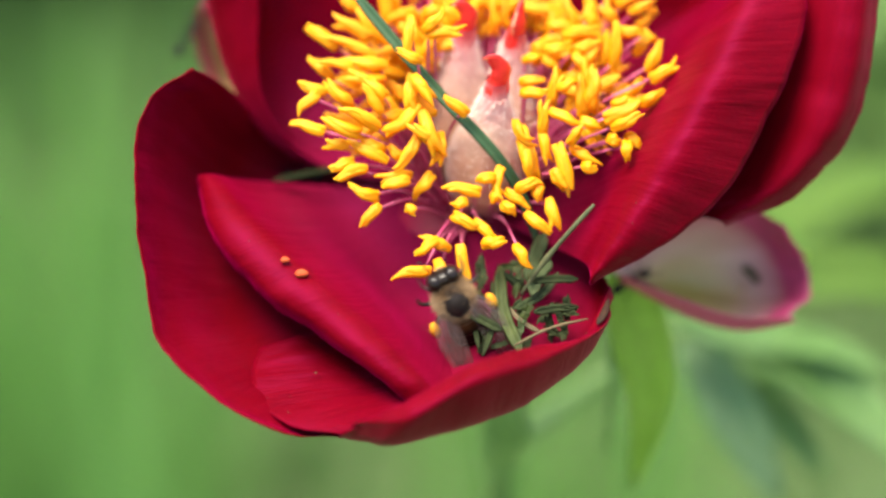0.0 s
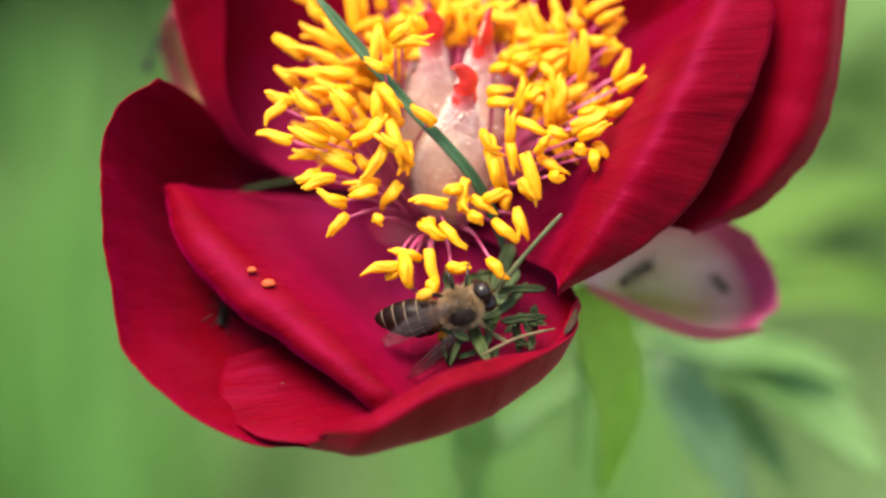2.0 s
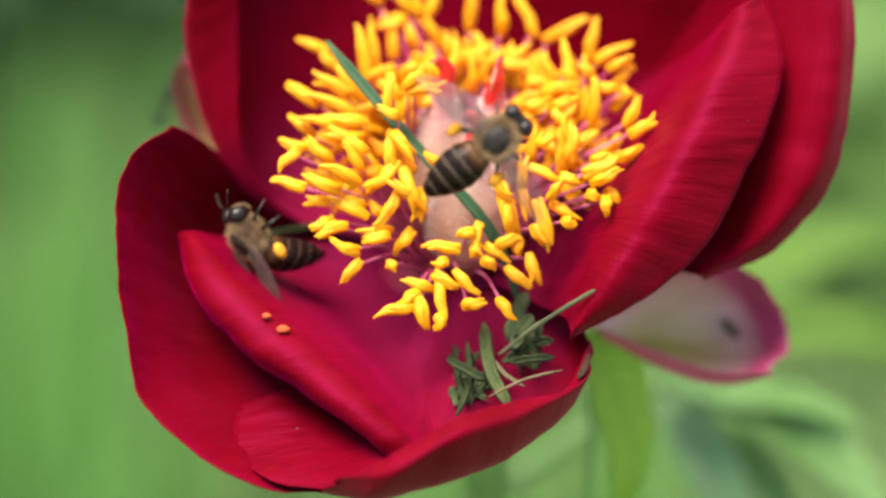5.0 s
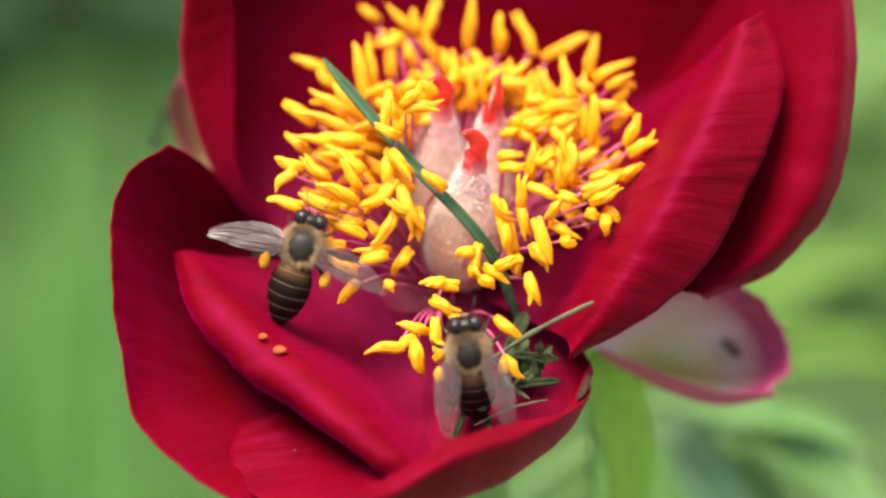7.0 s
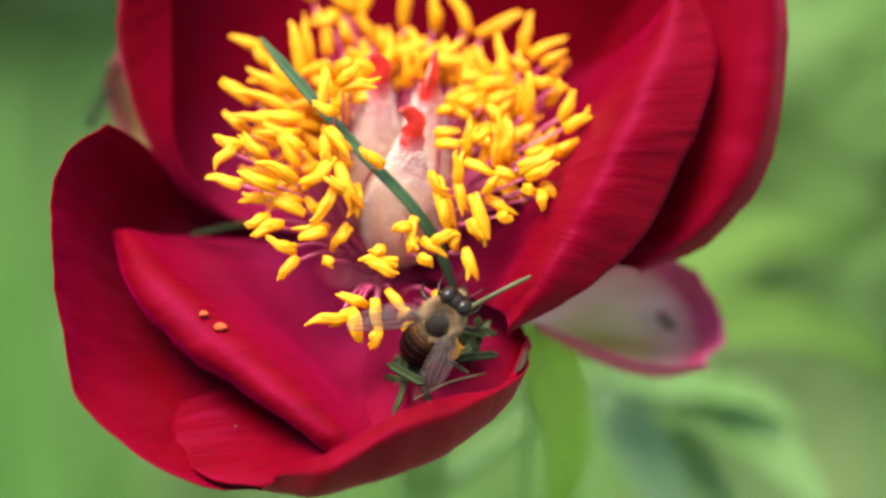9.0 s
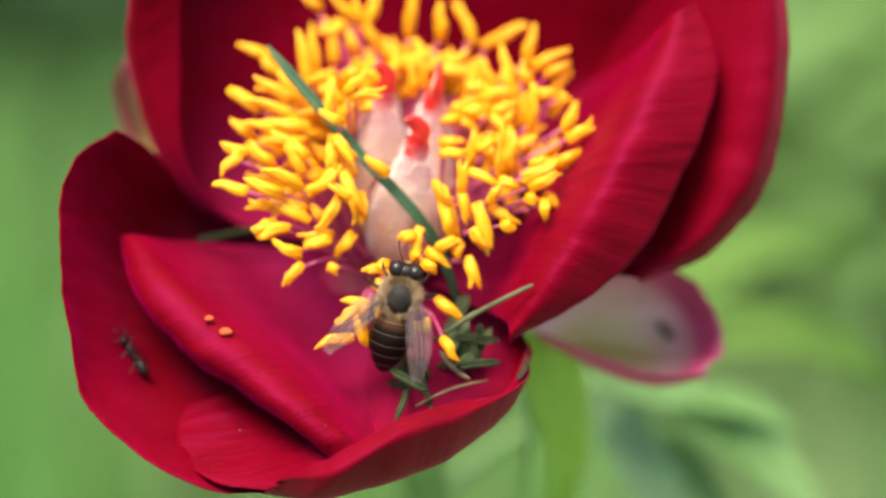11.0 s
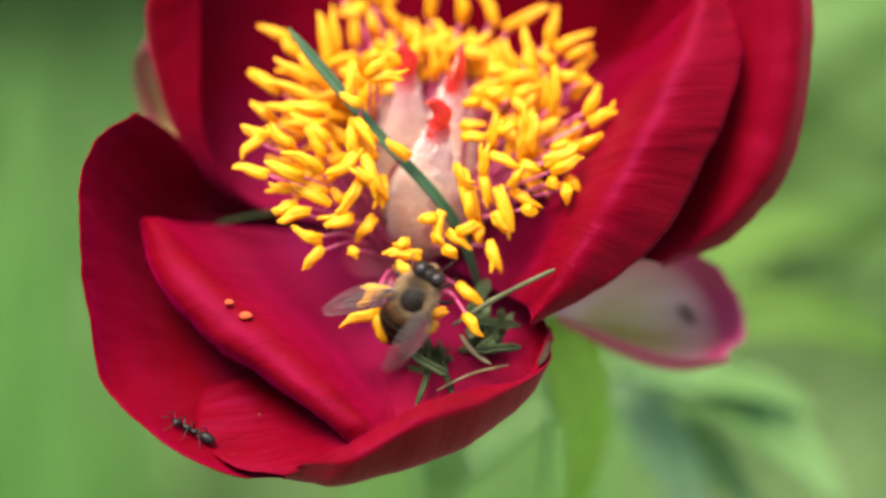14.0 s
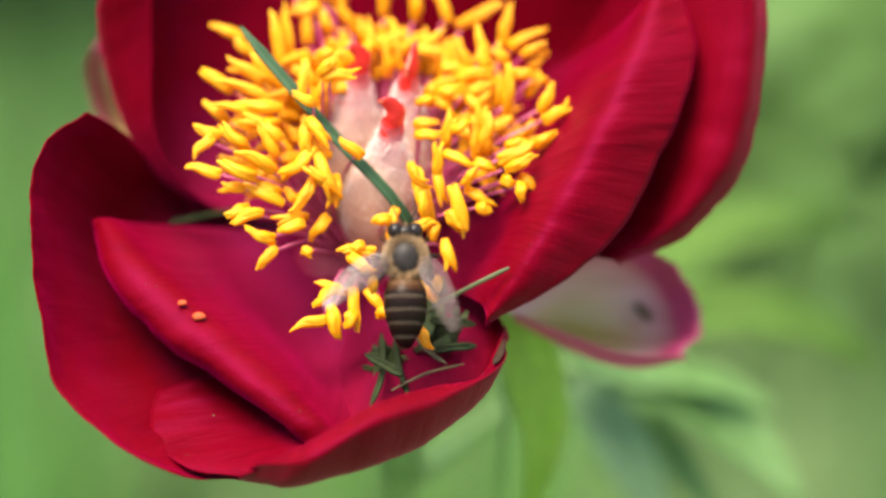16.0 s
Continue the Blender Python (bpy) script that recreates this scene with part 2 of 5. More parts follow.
WING = wing_material()
VEIN = simple("brown_vein", (0.03, 0.018, 0.013), (0.06, 0.038, 0.03), 500)
CRUMB = simple("orange_crumb", (0.34, 0.04, 0.012), (0.45, 0.07, 0.022), 900, 0.8)
WILT = simple("withered_brown", (0.015, 0.006, 0.003), (0.035, 0.014, 0.006), 900, 0.8)
ANT = simple("black_ant", (0.004, 0.0035, 0.004), (0.014, 0.012, 0.013), 800, 0.4, gloss=0.15)
GROUND = leafy("meadow_floor", [(0.3, (0.06, 0.094, 0.035)), (0.5, (0.095, 0.138, 0.06)), (0.75, (0.133, 0.182, 0.083))], 3.0, 0.8, 0.0)
GRASS = leafy("meadow_grass", [(0.3, (0.13, 0.315, 0.06)), (0.7, (0.23, 0.46, 0.13))], 5.0, 0.5, 0.3)
MEADOW = leafy("pale_grass", [(0.3, (0.1, 0.21, 0.063)), (0.7, (0.19, 0.32, 0.118))], 5.0, 0.6, 0.3)
HERB = leafy("garden_foliage", [(0.3, (0.026, 0.065, 0.022)), (0.7, (0.055, 0.115, 0.045))], 5.0, 0.55, 0.3)


# ---------------- mesh helpers ----------------
def mesh_of(name, verts, faces, mat, uvs=None, smooth=True):
    me = bpy.data.meshes.new(name)
    me.from_pydata([tuple(v) for v in verts], [], faces)
    me.materials.append(mat)
    if uvs is not None:
        layer = me.uv_layers.new()
        for loop in me.loops:
            layer.data[loop.index].uv = uvs[loop.vertex_index]
    me.polygons.foreach_set("use_smooth", [smooth] * len(me.polygons))
    me.update()
    return me


def part(name, data, parent, place=None, label=""):
    """One mesh object under a thing or a part. place: a pose in the parent's space."""
    ob = new(name, data)
    ob.parent = parent
    if place is not None:
        ob.matrix_local = place
    return tagged(ob, label)


def spline(points, n):
    """Points along a smooth curve through the given ones."""
    p = np.array(points, float)
    p = np.vstack([2 * p[0] - p[1], p, 2 * p[-1] - p[-2]])
    out = []
    for s in np.linspace(0, len(p) - 3, n):
        i = min(int(s), len(p) - 4)
        t = s - i
        a, b, c, d = p[i:i + 4]
        out.append(0.5 * (2 * b + (c - a) * t + (2 * a - 5 * b + 4 * c - d) * t * t + (3 * b - a - 3 * c + d) * t ** 3))
    return np.array(out)


def sheet(net, nu, nv):
    """A smooth sheet over a small net of guides: rows from base to rim, each from one margin to the other."""
    rows = np.array([spline(r, nv) for r in net])
    return np.array([spline(rows[:, j], nu) for j in range(nv)]).transpose(1, 0, 2)


def grid_faces(nu, nv, wrap=False):
    out = []
    for i in range(nu - 1):
        for j in range(nv if wrap else nv - 1):
            k = (j + 1) % nv
            out.append((i * nv + j, i * nv + k, (i + 1) * nv + k, (i + 1) * nv + j))
    return out


def tube(centres, radii, sides=8, flat=1.0, up=(0, 0, 1)):
    """A rounded tube along a line; flat squeezes its section."""
    c = [Vector(p) for p in centres]
    flat = flat if isinstance(flat, list) else [flat] * len(c)
    verts, n = [], len(c)
    for i in range(n):
        d = (c[min(i + 1, n - 1)] - c[max(i - 1, 0)]).normalized()
        u = Vector(up)
        if abs(d.dot(u)) > 0.95:
            u = Vector((1, 0, 0))
        s = d.cross(u).normalized()
        w = s.cross(d)
        for k in range(sides):
            a = 2 * math.pi * k / sides
            verts.append(c[i] + s * math.cos(a) * radii[i] + w * math.sin(a) * radii[i] * flat[i])
    faces = grid_faces(n, sides, True)
    faces += [tuple(range(sides))[::-1], tuple(range((n - 1) * sides, n * sides))]
    return verts, faces


def joined(pieces):
    verts, faces = [], []
    for v, f in pieces:
        o = len(verts)
        verts += list(v)
        faces += [tuple(i + o for i in q) for q in f]
    return verts, faces


def blob(centre, radii, nu=10, nv=14, bumpy=0.0, seed=0):
    """A rounded body with uneven radii, its poles along x."""
    verts = []
    for i in range(nu + 1):
        a = math.pi * i / nu
        for j in range(nv):
            b = 2 * math.pi * j / nv
            d = Vector((math.cos(a), math.sin(a) * math.cos(b), math.sin(a) * math.sin(b)))
            k = 1 + bumpy * noise.noise(d * 2.3 + Vector((seed, 0, 0)))
            verts.append(Vector(centre) + Vector((d.x * radii[0], d.y * radii[1], d.z * radii[2])) * k)
    return verts, grid_faces(nu + 1, nv, True)


def mm(verts):
    return [Vector(v) * 0.001 for v in verts]


# ---------------- ground and far plants ----------------
def build_ground():
    n = 60
    xs = [math.copysign(abs(s) ** 4 * 400, s) for s in np.linspace(-1, 1, n)]
    verts = [(x, y + 0.8, 0.02 * noise.noise((x * 2, y * 2, 0)) if abs(x) + abs(y) < 20 else 0.0) for x in xs for y in xs]
    tagged(new("ground", mesh_of("ground", verts, grid_faces(n, n), GROUND)), "green meadow ground under the flowers", "ground", kind="structure")


def blades(name, count, box, height, width, mat, seed, lean=0.35, spread=0.0):
    """Many bent grass blades as one mesh."""
    rng = random.Random(seed)
    verts, faces = [], []
    for _ in range(count):
        x, y = rng.uniform(box[0], box[1]), rng.uniform(box[2], box[3])
        if spread:
            x, y = rng.gauss(0, spread), box[2] + rng.gauss(0, spread)
        h, w, a = rng.uniform(*height), rng.uniform(*width), rng.uniform(0, 2 * math.pi)
        bend = rng.uniform(0.1, 1) * lean * h
        dx, dy = math.cos(a), math.sin(a)
        o = len(verts)
        for i in range(5):
            s = i / 4
            px, py, pz = x + dx * bend * s * s, y + dy * bend * s * s, h * s * (1 - 0.15 * s) - 0.02
            k = w * (1 - s ** 2) * 0.5 + 0.0003
            verts += [(px - dy * k, py + dx * k, pz), (px + dx * k * 0.4, py + dy * k * 0.4, pz), (px + dy * k, py - dx * k, pz)]
        faces += [(o + i * 3 + j, o + i * 3 + j + 1, o + i * 3 + j + 4, o + i * 3 + j + 3) for i in range(4) for j in range(2)]
    return mesh_of(name, verts, faces, mat)


build_ground()
tagged(new("meadow_grass", blades("meadow_grass", 9000, (0, 0, 1.0, 1.0), (0.05, 0.18), (0.003, 0.007), MEADOW, 3, spread=0.6)), "short pale green meadow grass covering the ground", "grass", kind="stuff")
tagged(new("meadow_grass", blades("meadow_grass", 22000, (0, 0, 0.6, 0.6), (0.04, 0.14), (0.004, 0.009), MEADOW, 13, spread=1.6)), "short pale green meadow grass thinning out over the ground", "grass", kind="stuff")
tagged(new("tall_grass", blades("tall_grass", 260, (-0.27, -0.085, 0.3, 0.52), (0.2, 0.42), (0.005, 0.009), GRASS, 5, 0.2)), "tall fresh lime green grass behind the flower", "grass", kind="stuff")
tagged(new("tall_grass", blades("tall_grass", 120, (-0.03, 0.1, 0.32, 0.5), (0.12, 0.26), (0.005, 0.009), GRASS, 6, 0.25)), "fresh lime green grass behind the flower stem", "grass", kind="stuff")


def plant(name, place, radius, height, count, size, mat, label, seed):
    """A low leafy plant: thin stalks that carry many pointed leaves."""
    rng = random.Random(seed)
    root = tagged(new(name), label, "plant")
    root.location = place
    sv, lv, lf = [], [], []
    for _ in range(count):
        a, r = rng.uniform(0, 2 * math.pi), radius * math.sqrt(rng.random())
        h = height * rng.uniform(0.4, 1.0) * (1 - 0.4 * (r / radius) ** 2)
        c = Vector((math.cos(a) * r, math.sin(a) * r, h))
        b = rng.uniform(0, 2 * math.pi)
        d = Vector((math.cos(b), math.sin(b), rng.uniform(-0.5, 0.4))).normalized()
        k = size * rng.uniform(0.6, 1.2)
        n = d.cross(Vector((rng.uniform(-0.4, 0.4), rng.uniform(-0.4, 0.4), 1))).normalized()
        up = n.cross(d)
        o = len(lv)
        for s, w, z in ((0, 0.05, 0), (0.25, 0.2, 0.04), (0.55, 0.22, 0.03), (0.85, 0.1, -0.05), (1, 0.01, -0.12)):
            p = c + d * k * s + up * k * z
            lv += [p - n * k * w, p - up * k * 0.03, p + n * k * w]
        lf += [(o + i * 3 + j, o + i * 3 + j + 1, o + i * 3 + j + 4, o + i * 3 + j + 3) for i in range(4) for j in range(2)]
        if rng.random() < 0.25:
            sv.append(tube([(c.x * 0.3, c.y * 0.3, -0.02), (c.x * 0.6, c.y * 0.6, h * 0.6), tuple(c)], [0.002, 0.0016, 0.001], 5))
    part("stem", mesh_of("stem", *joined(sv), STEM), root)
    part("foliage", mesh_of("foliage", lv, lf, mat), root)
    return root


plant("garden_plant", (-0.27, 1.05, 0), 0.2, 0.22, 1500, 0.05, HERB, "dark green leafy garden plant growing in the meadow", 1)
plant("garden_plant", (-0.1, 1.3, 0), 0.14, 0.14, 400, 0.05, HERB, "dark green leafy garden plant growing in the meadow", 2)
plant("garden_plant", (0.26, 0.82, 0), 0.14, 0.2, 420, 0.07, OLIVE, "olive green leafy garden plant growing in the meadow", 3)


# ---------------- the peony ----------------
ROOT = Vector((0.01, 0.03, 0.0))
peony = new("peony")
peony.location = ROOT
tagged(peony, "dark crimson single peony with yellow stamens, wide open", "flower")


def rooted(v):
    return v - ROOT


DUSTED = []


def petal(name, net, nu=30, nv=40, mat=None, thick=0.14, ruffle=0.4, seed=0, label="", lengthwise=False, crease=(0.1, 3, 30)):
    g = sheet(net, nu, nv)
    verts, uvs = [], []
    for i in range(nu):
        for j in range(nv):
            a, b = i / (nu - 1), j / (nv - 1)
            p = Vector(g[i, j])
            du = Vector(g[min(i + 1, nu - 1), j] - g[max(i - 1, 0), j])
            dv = Vector(g[i, min(j + 1, nv - 1)] - g[i, max(j - 1, 0)])
            nrm = du.cross(dv)
            if nrm.length > 1e-9:
                nrm.normalize()
            wave = noise.noise((b * 9 + seed * 3.1, a * 2.2, seed)) * ruffle * a
            wave += noise.noise((b * 26 + seed, a * 5, seed + 7)) * ruffle * 0.3 * a * a + noise.noise((b * 60 + a * 9, a * 6, seed + 3)) * 0.07 * a
            wave += crease[0] * min(1, a * 2) * noise.noise((a * crease[1] + b * 5, b * crease[2] + a * 3, seed + 5))
            edge = noise.noise((b * 14, seed, 3)) * 0.25 * a ** 6
            verts.append(rooted(F(p + nrm * wave + (du.normalized() * edge if du.length > 0 else Vector()))))
            uvs.append((0.5 + b / 2, a) if lengthwise else (a, b))
    ob = part(name, mesh_of(name, verts, grid_faces(nu, nv), mat or PETAL, uvs), peony, label=label)
    if 2 <= seed <= 7:
        rng = random.Random(seed)
        DUSTED.extend(rng.sample(verts, 16))
    s = ob.modifiers.new("thickness", "SOLIDIFY")
    s.thickness, s.offset = thick * 0.001, 0
    return ob


# back petal, its one margin folded forward
petal("petal", [
    [(-5.5, 0.7, -9), (-5.5, 1, -10), (-4.2, 2.7, -11), (-0.3, 3.3, -12), (3.7, 3.3, -12), (5, 3, -12), (6.3, 2.7, -11)],
    [(-17.1, 3.6, -7.5), (-19.1, 4.07, -9), (-16.8, 6.65, -14), (-1.57, 12.1, -17), (14.4, 11.4, -17), (23, 10.1, -16), (27.6, 7.33, -15)],
    [(-22.6, 10.6, -4), (-25.5, 10.7, -6), (-21.5, 14.7, -16), (-2.31, 20.8, -18), (16.4, 19.5, -18), (29, 18.1, -16), (35.4, 14.6, -14)],
    [(-22.8, 21.6, -1), (-28.7, 21.4, -3), (-22.8, 25.2, -15), (-2.28, 30.8, -17), (18.3, 29.2, -15), (31.9, 27, -12), (40, 22.8, -9)],
    [(-22.6, 30, 3), (-28.4, 29, 1), (-22.6, 33, -12), (-1.59, 39, -13), (19.3, 37.2, -10), (32.5, 34.1, -6), (41.1, 30, -3)],
    [(-22, 39.9, 11), (-26.4, 41.5, 9), (-19.3, 45.9, -3), (-0.276, 50, -1), (19.9, 47.8, 1), (32, 43.9, 5), (38.9, 39.9, 8)]], nu=64, nv=84, seed=1, crease=(0.16, 24, 16))
# outer petal on one side
petal("petal", [
    [(-2.9, 0.1, -9), (-3.2, -0.9, -8), (-3.2, -1.6, -8), (-3.2, -2.5, -7), (-2.5, -3.8, -6), (-1.5, -4.4, -5), (-0.6, -4.7, -5)],
    [(-14.9, 4, -15), (-17.5, 1.7, -14), (-18, -1.2, -12), (-17.1, -6.42, -7), (-14.2, -11.9, -1), (-8.9, -15.4, 5), (-3.9, -17.1, 7)],
    [(-22, 7.55, -9), (-26.1, 4.57, -7), (-27.5, -0.596, -5), (-26.7, -8.14, 0), (-23.7, -16, 5), (-16.6, -21.1, 11), (-9.8, -22.8, 13)],
    [(-26.4, 11.7, 0), (-31.3, 9.33, 4), (-32.9, 2.55, 6), (-31.8, -7.29, 9), (-29.1, -16.4, 14), (-20, -23.5, 17), (-12.2, -25.4, 15)],
    [(-29.4, 13.4, 7), (-33.3, 9.91, 11), (-34.8, 3.41, 13), (-33.6, -7.07, 15), (-30.7, -17, 18), (-20.1, -24.4, 20), (-10.7, -25.6, 16)]], nu=40, nv=80, seed=2, crease=(0.16, 3, 34))
# inner petal whose rim rolls outward
petal("petal", [
    [(-4.1, 0.1, -7), (-3.5, -0.9, -6), (-2.5, -1.9, -5), (-1.2, -2.8, -4), (0.1, -3.4, -3), (1, -3.7, -2)],
    [(-15.8, 0.7, -8), (-13.8, -3.2, -6), (-10.4, -6.9, -2), (-7.1, -10.6, 2), (-3.4, -13.6, 4), (1, -14.7, 6)],
    [(-24.3, 1.3, -1), (-19.2, -3.7, 4), (-13.7, -8.5, 8), (-8.4, -13.2, 11), (-4.1, -17.6, 14), (-0.8, -20.8, 15)],
    [(-27.3, 1.9, 4), (-23, -3, 10), (-17.1, -8.3, 14), (-11.4, -13.2, 17), (-5.8, -18.1, 19), (-2, -22, 19)],
    [(-28.9, 1.8, 4), (-26.4, -4.2, 10), (-21.1, -9.8, 14), (-14.7, -14.3, 17), (-8.2, -19, 19), (-3.5, -23.4, 19)],
    [(-29.3, 1.3, 2), (-27.2, -5, 6), (-21.9, -10.8, 9), (-15.3, -15.2, 12), (-8.3, -20, 14), (-3.5, -24.7, 15)]], nu=36, nv=50, seed=3)
# small petal showing between them
petal("petal", [
    [(-2.8, -12.6, -1), (-2.1, -14.4, 1), (-1.5, -16.1, 3), (-0.2, -18.1, 6), (0.7, -19.1, 9)],
    [(-8.9, -15.5, 4), (-8.2, -17.7, 8), (-6.9, -19.8, 12), (-5.6, -21.3, 16), (-3.8, -22.3, 18)],
    [(-16.2, -15.2, 8), (-15.7, -18.1, 11), (-14.6, -20.9, 14), (-12.6, -22.9, 18), (-9.5, -23.7, 22)],
    [(-21.7, -16.8, 8), (-22.5, -19, 10.5), (-21.5, -22, 14.5), (-17.9, -24.2, 18.5), (-12.2, -24.9, 21)]], ruffle=0.25, seed=4)
# front petal, rim rolled in
petal("petal", [
    [(-2.8, -3.8, -5), (-0.9, -4.1, -3), (1, -4.4, -1), (2.9, -4.4, -2), (4.8, -4.1, -3), (6.2, -2.5, -6)],
    [(-8.4, -13.2, 0), (-3, -14.1, 4), (2.2, -13.4, 8), (7.1, -12.3, 6), (11, -9.6, 3), (12.8, -5, -3)],
    [(-13, -24.8, 14), (-7.6, -25.5, 19), (-0.5, -24.2, 20), (6.6, -21.8, 16), (13.4, -16.6, 10), (15.5, -9, 2)],
    [(-11.1, -23.7, 22), (-5.5, -22.9, 27), (0.9, -19.6, 27), (7.9, -17.5, 22), (14.7, -14.2, 15), (16.1, -11.3, 8)],
    [(-9.6, -23.2, 23.5), (-4.7, -20.6, 25), (0.9, -17.4, 25), (7.4, -15.8, 20), (12.9, -14.8, 15), (15.7, -9.9, 9)]], nu=36, nv=64, seed=5)
# inner petal on the other side, rolled outward
petal("petal", [
    [(3, 4, -10), (3.3, 2, -8), (3.6, 0.1, -6), (3.9, -1.9, -4), (4.2, -3.1, -2)],
    [(18.2, 15.9, -13), (16.1, 10.5, -11), (13.9, 4.6, -6), (12.3, -1.2, 0), (10.3, -6.1, 4)],
    [(28.3, 22.3, -2), (24.1, 16.3, 2), (20.1, 8.1, 6), (16.8, 0.7, 9), (13.1, -7.5, 10)],
    [(31.8, 25.9, 6), (29.2, 18.9, 10), (25, 9.7, 13), (20.1, 0.1, 14), (13.5, -8.9, 13)],
    [(34.8, 27.8, 5.5), (36.8, 20, 8), (33.2, 9.5, 10), (26.1, -1.8, 11), (13.7, -9.9, 12)]], nu=40, nv=110, seed=6, crease=(0.08, 5, 34))
# outer petal behind it
petal("petal", [
    [(4.4, 4, -14), (4.7, 2.7, -13), (5, 1.4, -12), (5.3, 0.1, -10), (5.6, -1.2, -9)],
    [(24.7, 29.8, -20), (23.8, 19.5, -17), (22.7, 10.6, -13), (21.2, 3.98, -10), (19.2, -1.2, -8)],
    [(36.6, 34.9, -1), (35.4, 23, 1), (33.4, 11.6, 2), (30.6, 2.6, 2), (25.4, -2.4, 1)],
    [(41.2, 37.5, 7), (42.2, 22.6, 8), (39.8, 9.5, 8), (34.9, 1.6, 6), (28, -2.9, 4)],
    [(43.0, 41, 3), (45.1, 22.6, 4), (42.9, 8.2, 4), (36.9, 0.3, 3), (28.9, -3.5, 2)]], nu=36, nv=70, seed=7, lengthwise=True, crease=(0.1, 3, 22))
# two bracts under the flower
petal("bract", [
    [(16.6, -7.7, -9), (16.7, -8.3, -7), (17.1, -8.9, -7), (17.8, -9.4, -9), (17.9, -10, -8), (17.8, -9.2, -6)],
    [(25.5, -2.5, -6), (25.2, -6.5, -13), (24.5, -10.5, -14), (24.9, -12.3, -10), (25.3, -13.9, -9), (24.6, -11.8, -6)],
    [(32.8, -1.9, -8), (33.9, -6.6, -15), (33, -11.9, -15), (31.8, -13.8, -10), (32.2, -15.6, -9), (31.2, -14.1, -6.5)],
    [(36.1, -3.5, -6), (39.3, -7.8, -10), (39.7, -11.6, -9), (37.2, -13.6, -7), (37.8, -14.5, -7), (37, -13.9, -5.5)]], mat=BRACT, seed=8, label="spoon-shaped pale green bract with pink edges")
petal("bract", [
    [(-21.6, 7.6, -26), (-23.8, 7, -27), (-25.8, 6.3, -27), (-27.1, 7, -26)],
    [(-23, 13.8, -26), (-26, 13.6, -29), (-28.8, 13.3, -29), (-30.8, 12.8, -25)],
    [(-24.7, 19.8, -22), (-27.8, 20, -26), (-30.6, 19.7, -26), (-32.3, 19.1, -22)],
    [(-26.4, 22.9, -18), (-28.6, 23.7, -20), (-30.3, 23.3, -20), (-31.2, 21.8, -18)]], mat=BRACT, seed=9, label="pale green bract with pink edges")

def speck(centre, size, mat, name, label):
    v, f = blob((0, 0, 0), (size, size * 0.8, size * 0.6), 6, 8, 0.3, size)
    part(name, mesh_of(name, mm(v), f, mat), peony, Matrix.Translation(rooted(F(centre))), label)


speck((-16.9, -8.5, 14.8), 0.72, CRUMB, "pollen_speck", "orange pollen crumb stuck to the petal")
speck((-18.7, -7.1, 14.1), 0.5, CRUMB, "pollen_speck", "small orange pollen crumb stuck to the petal")
speck((-15.5, -19.1, 13.2), 0.12, STRAW, "dust_speck", "white dust speck on the petal")


def build_stain():
    """A withered patch along the petal's rim."""
    o = F((14.9, -12.4, 13.0))
    line = [F(p) - o for p in spline([(14.2, -13.7, 15.0), (14.8, -12.9, 13.9), (15.2, -12.2, 12.6), (15.6, -11.2, 11.0)], 10)]
    v, f = tube(line, [r * 0.001 for r in (0.1, 0.3, 0.42, 0.38, 0.46, 0.4, 0.42, 0.32, 0.24, 0.08)], 10, 0.5)
    part("withered_spot", mesh_of("withered_spot", v, f, WILT), peony, Matrix.Translation(rooted(o)), "brown withered patch on the petal rim")


build_stain()
speck((32.5, -11.1, -14.2), 0.26, POLLEN, "pollen_speck", "orange pollen crumb on the bract")
speck((42.2, 16.2, 7.2), 0.3, STRAW, "dust_speck", "grey speck on the petal")

def build_dust():
    """Fine pale pollen grains that cling to the petals."""
    rng = random.Random(77)
    grains = [blob(tuple(p * 1000 + Vector((rng.uniform(-0.5, 0.5), -0.08, 0.08))), [rng.uniform(0.03, 0.065)] * 3, 4, 6) for p in DUSTED]
    v, f = joined(grains)
    tagged(part("pollen_dust", mesh_of("pollen_dust", mm(v), f, STRAW), peony, label="fine pale pollen grains on the petals"), kind="stuff")


build_dust()

AXIS = Vector((0, 0.643, 0.766))
SIDE = Vector((1, 0, 0))
DEEP = Vector((0, 0.766, -0.643))
HUB = Vector((1, 0.7, -6))


def ring(angle, r, h):
    return HUB + (SIDE * math.cos(angle) + DEEP * math.sin(angle)) * r + AXIS * h


def build_disc():
    """The fleshy disc on which carpels, stamens and petals stand."""
    v, f = blob((0, 0, 0), (4.5, 9.5, 9.5), 10, 24, 0.08, 2)
    turn = Matrix.Translation(rooted(F(HUB - AXIS * 3.2 + Vector((0, -1.2, 0))))) @ (FACE @ AXIS).to_track_quat("X", "Z").to_matrix().to_4x4()
    part("disc", mesh_of("disc", mm(v), f, DISC), peony, turn, "fleshy magenta disc at the flower's base")


build_disc()


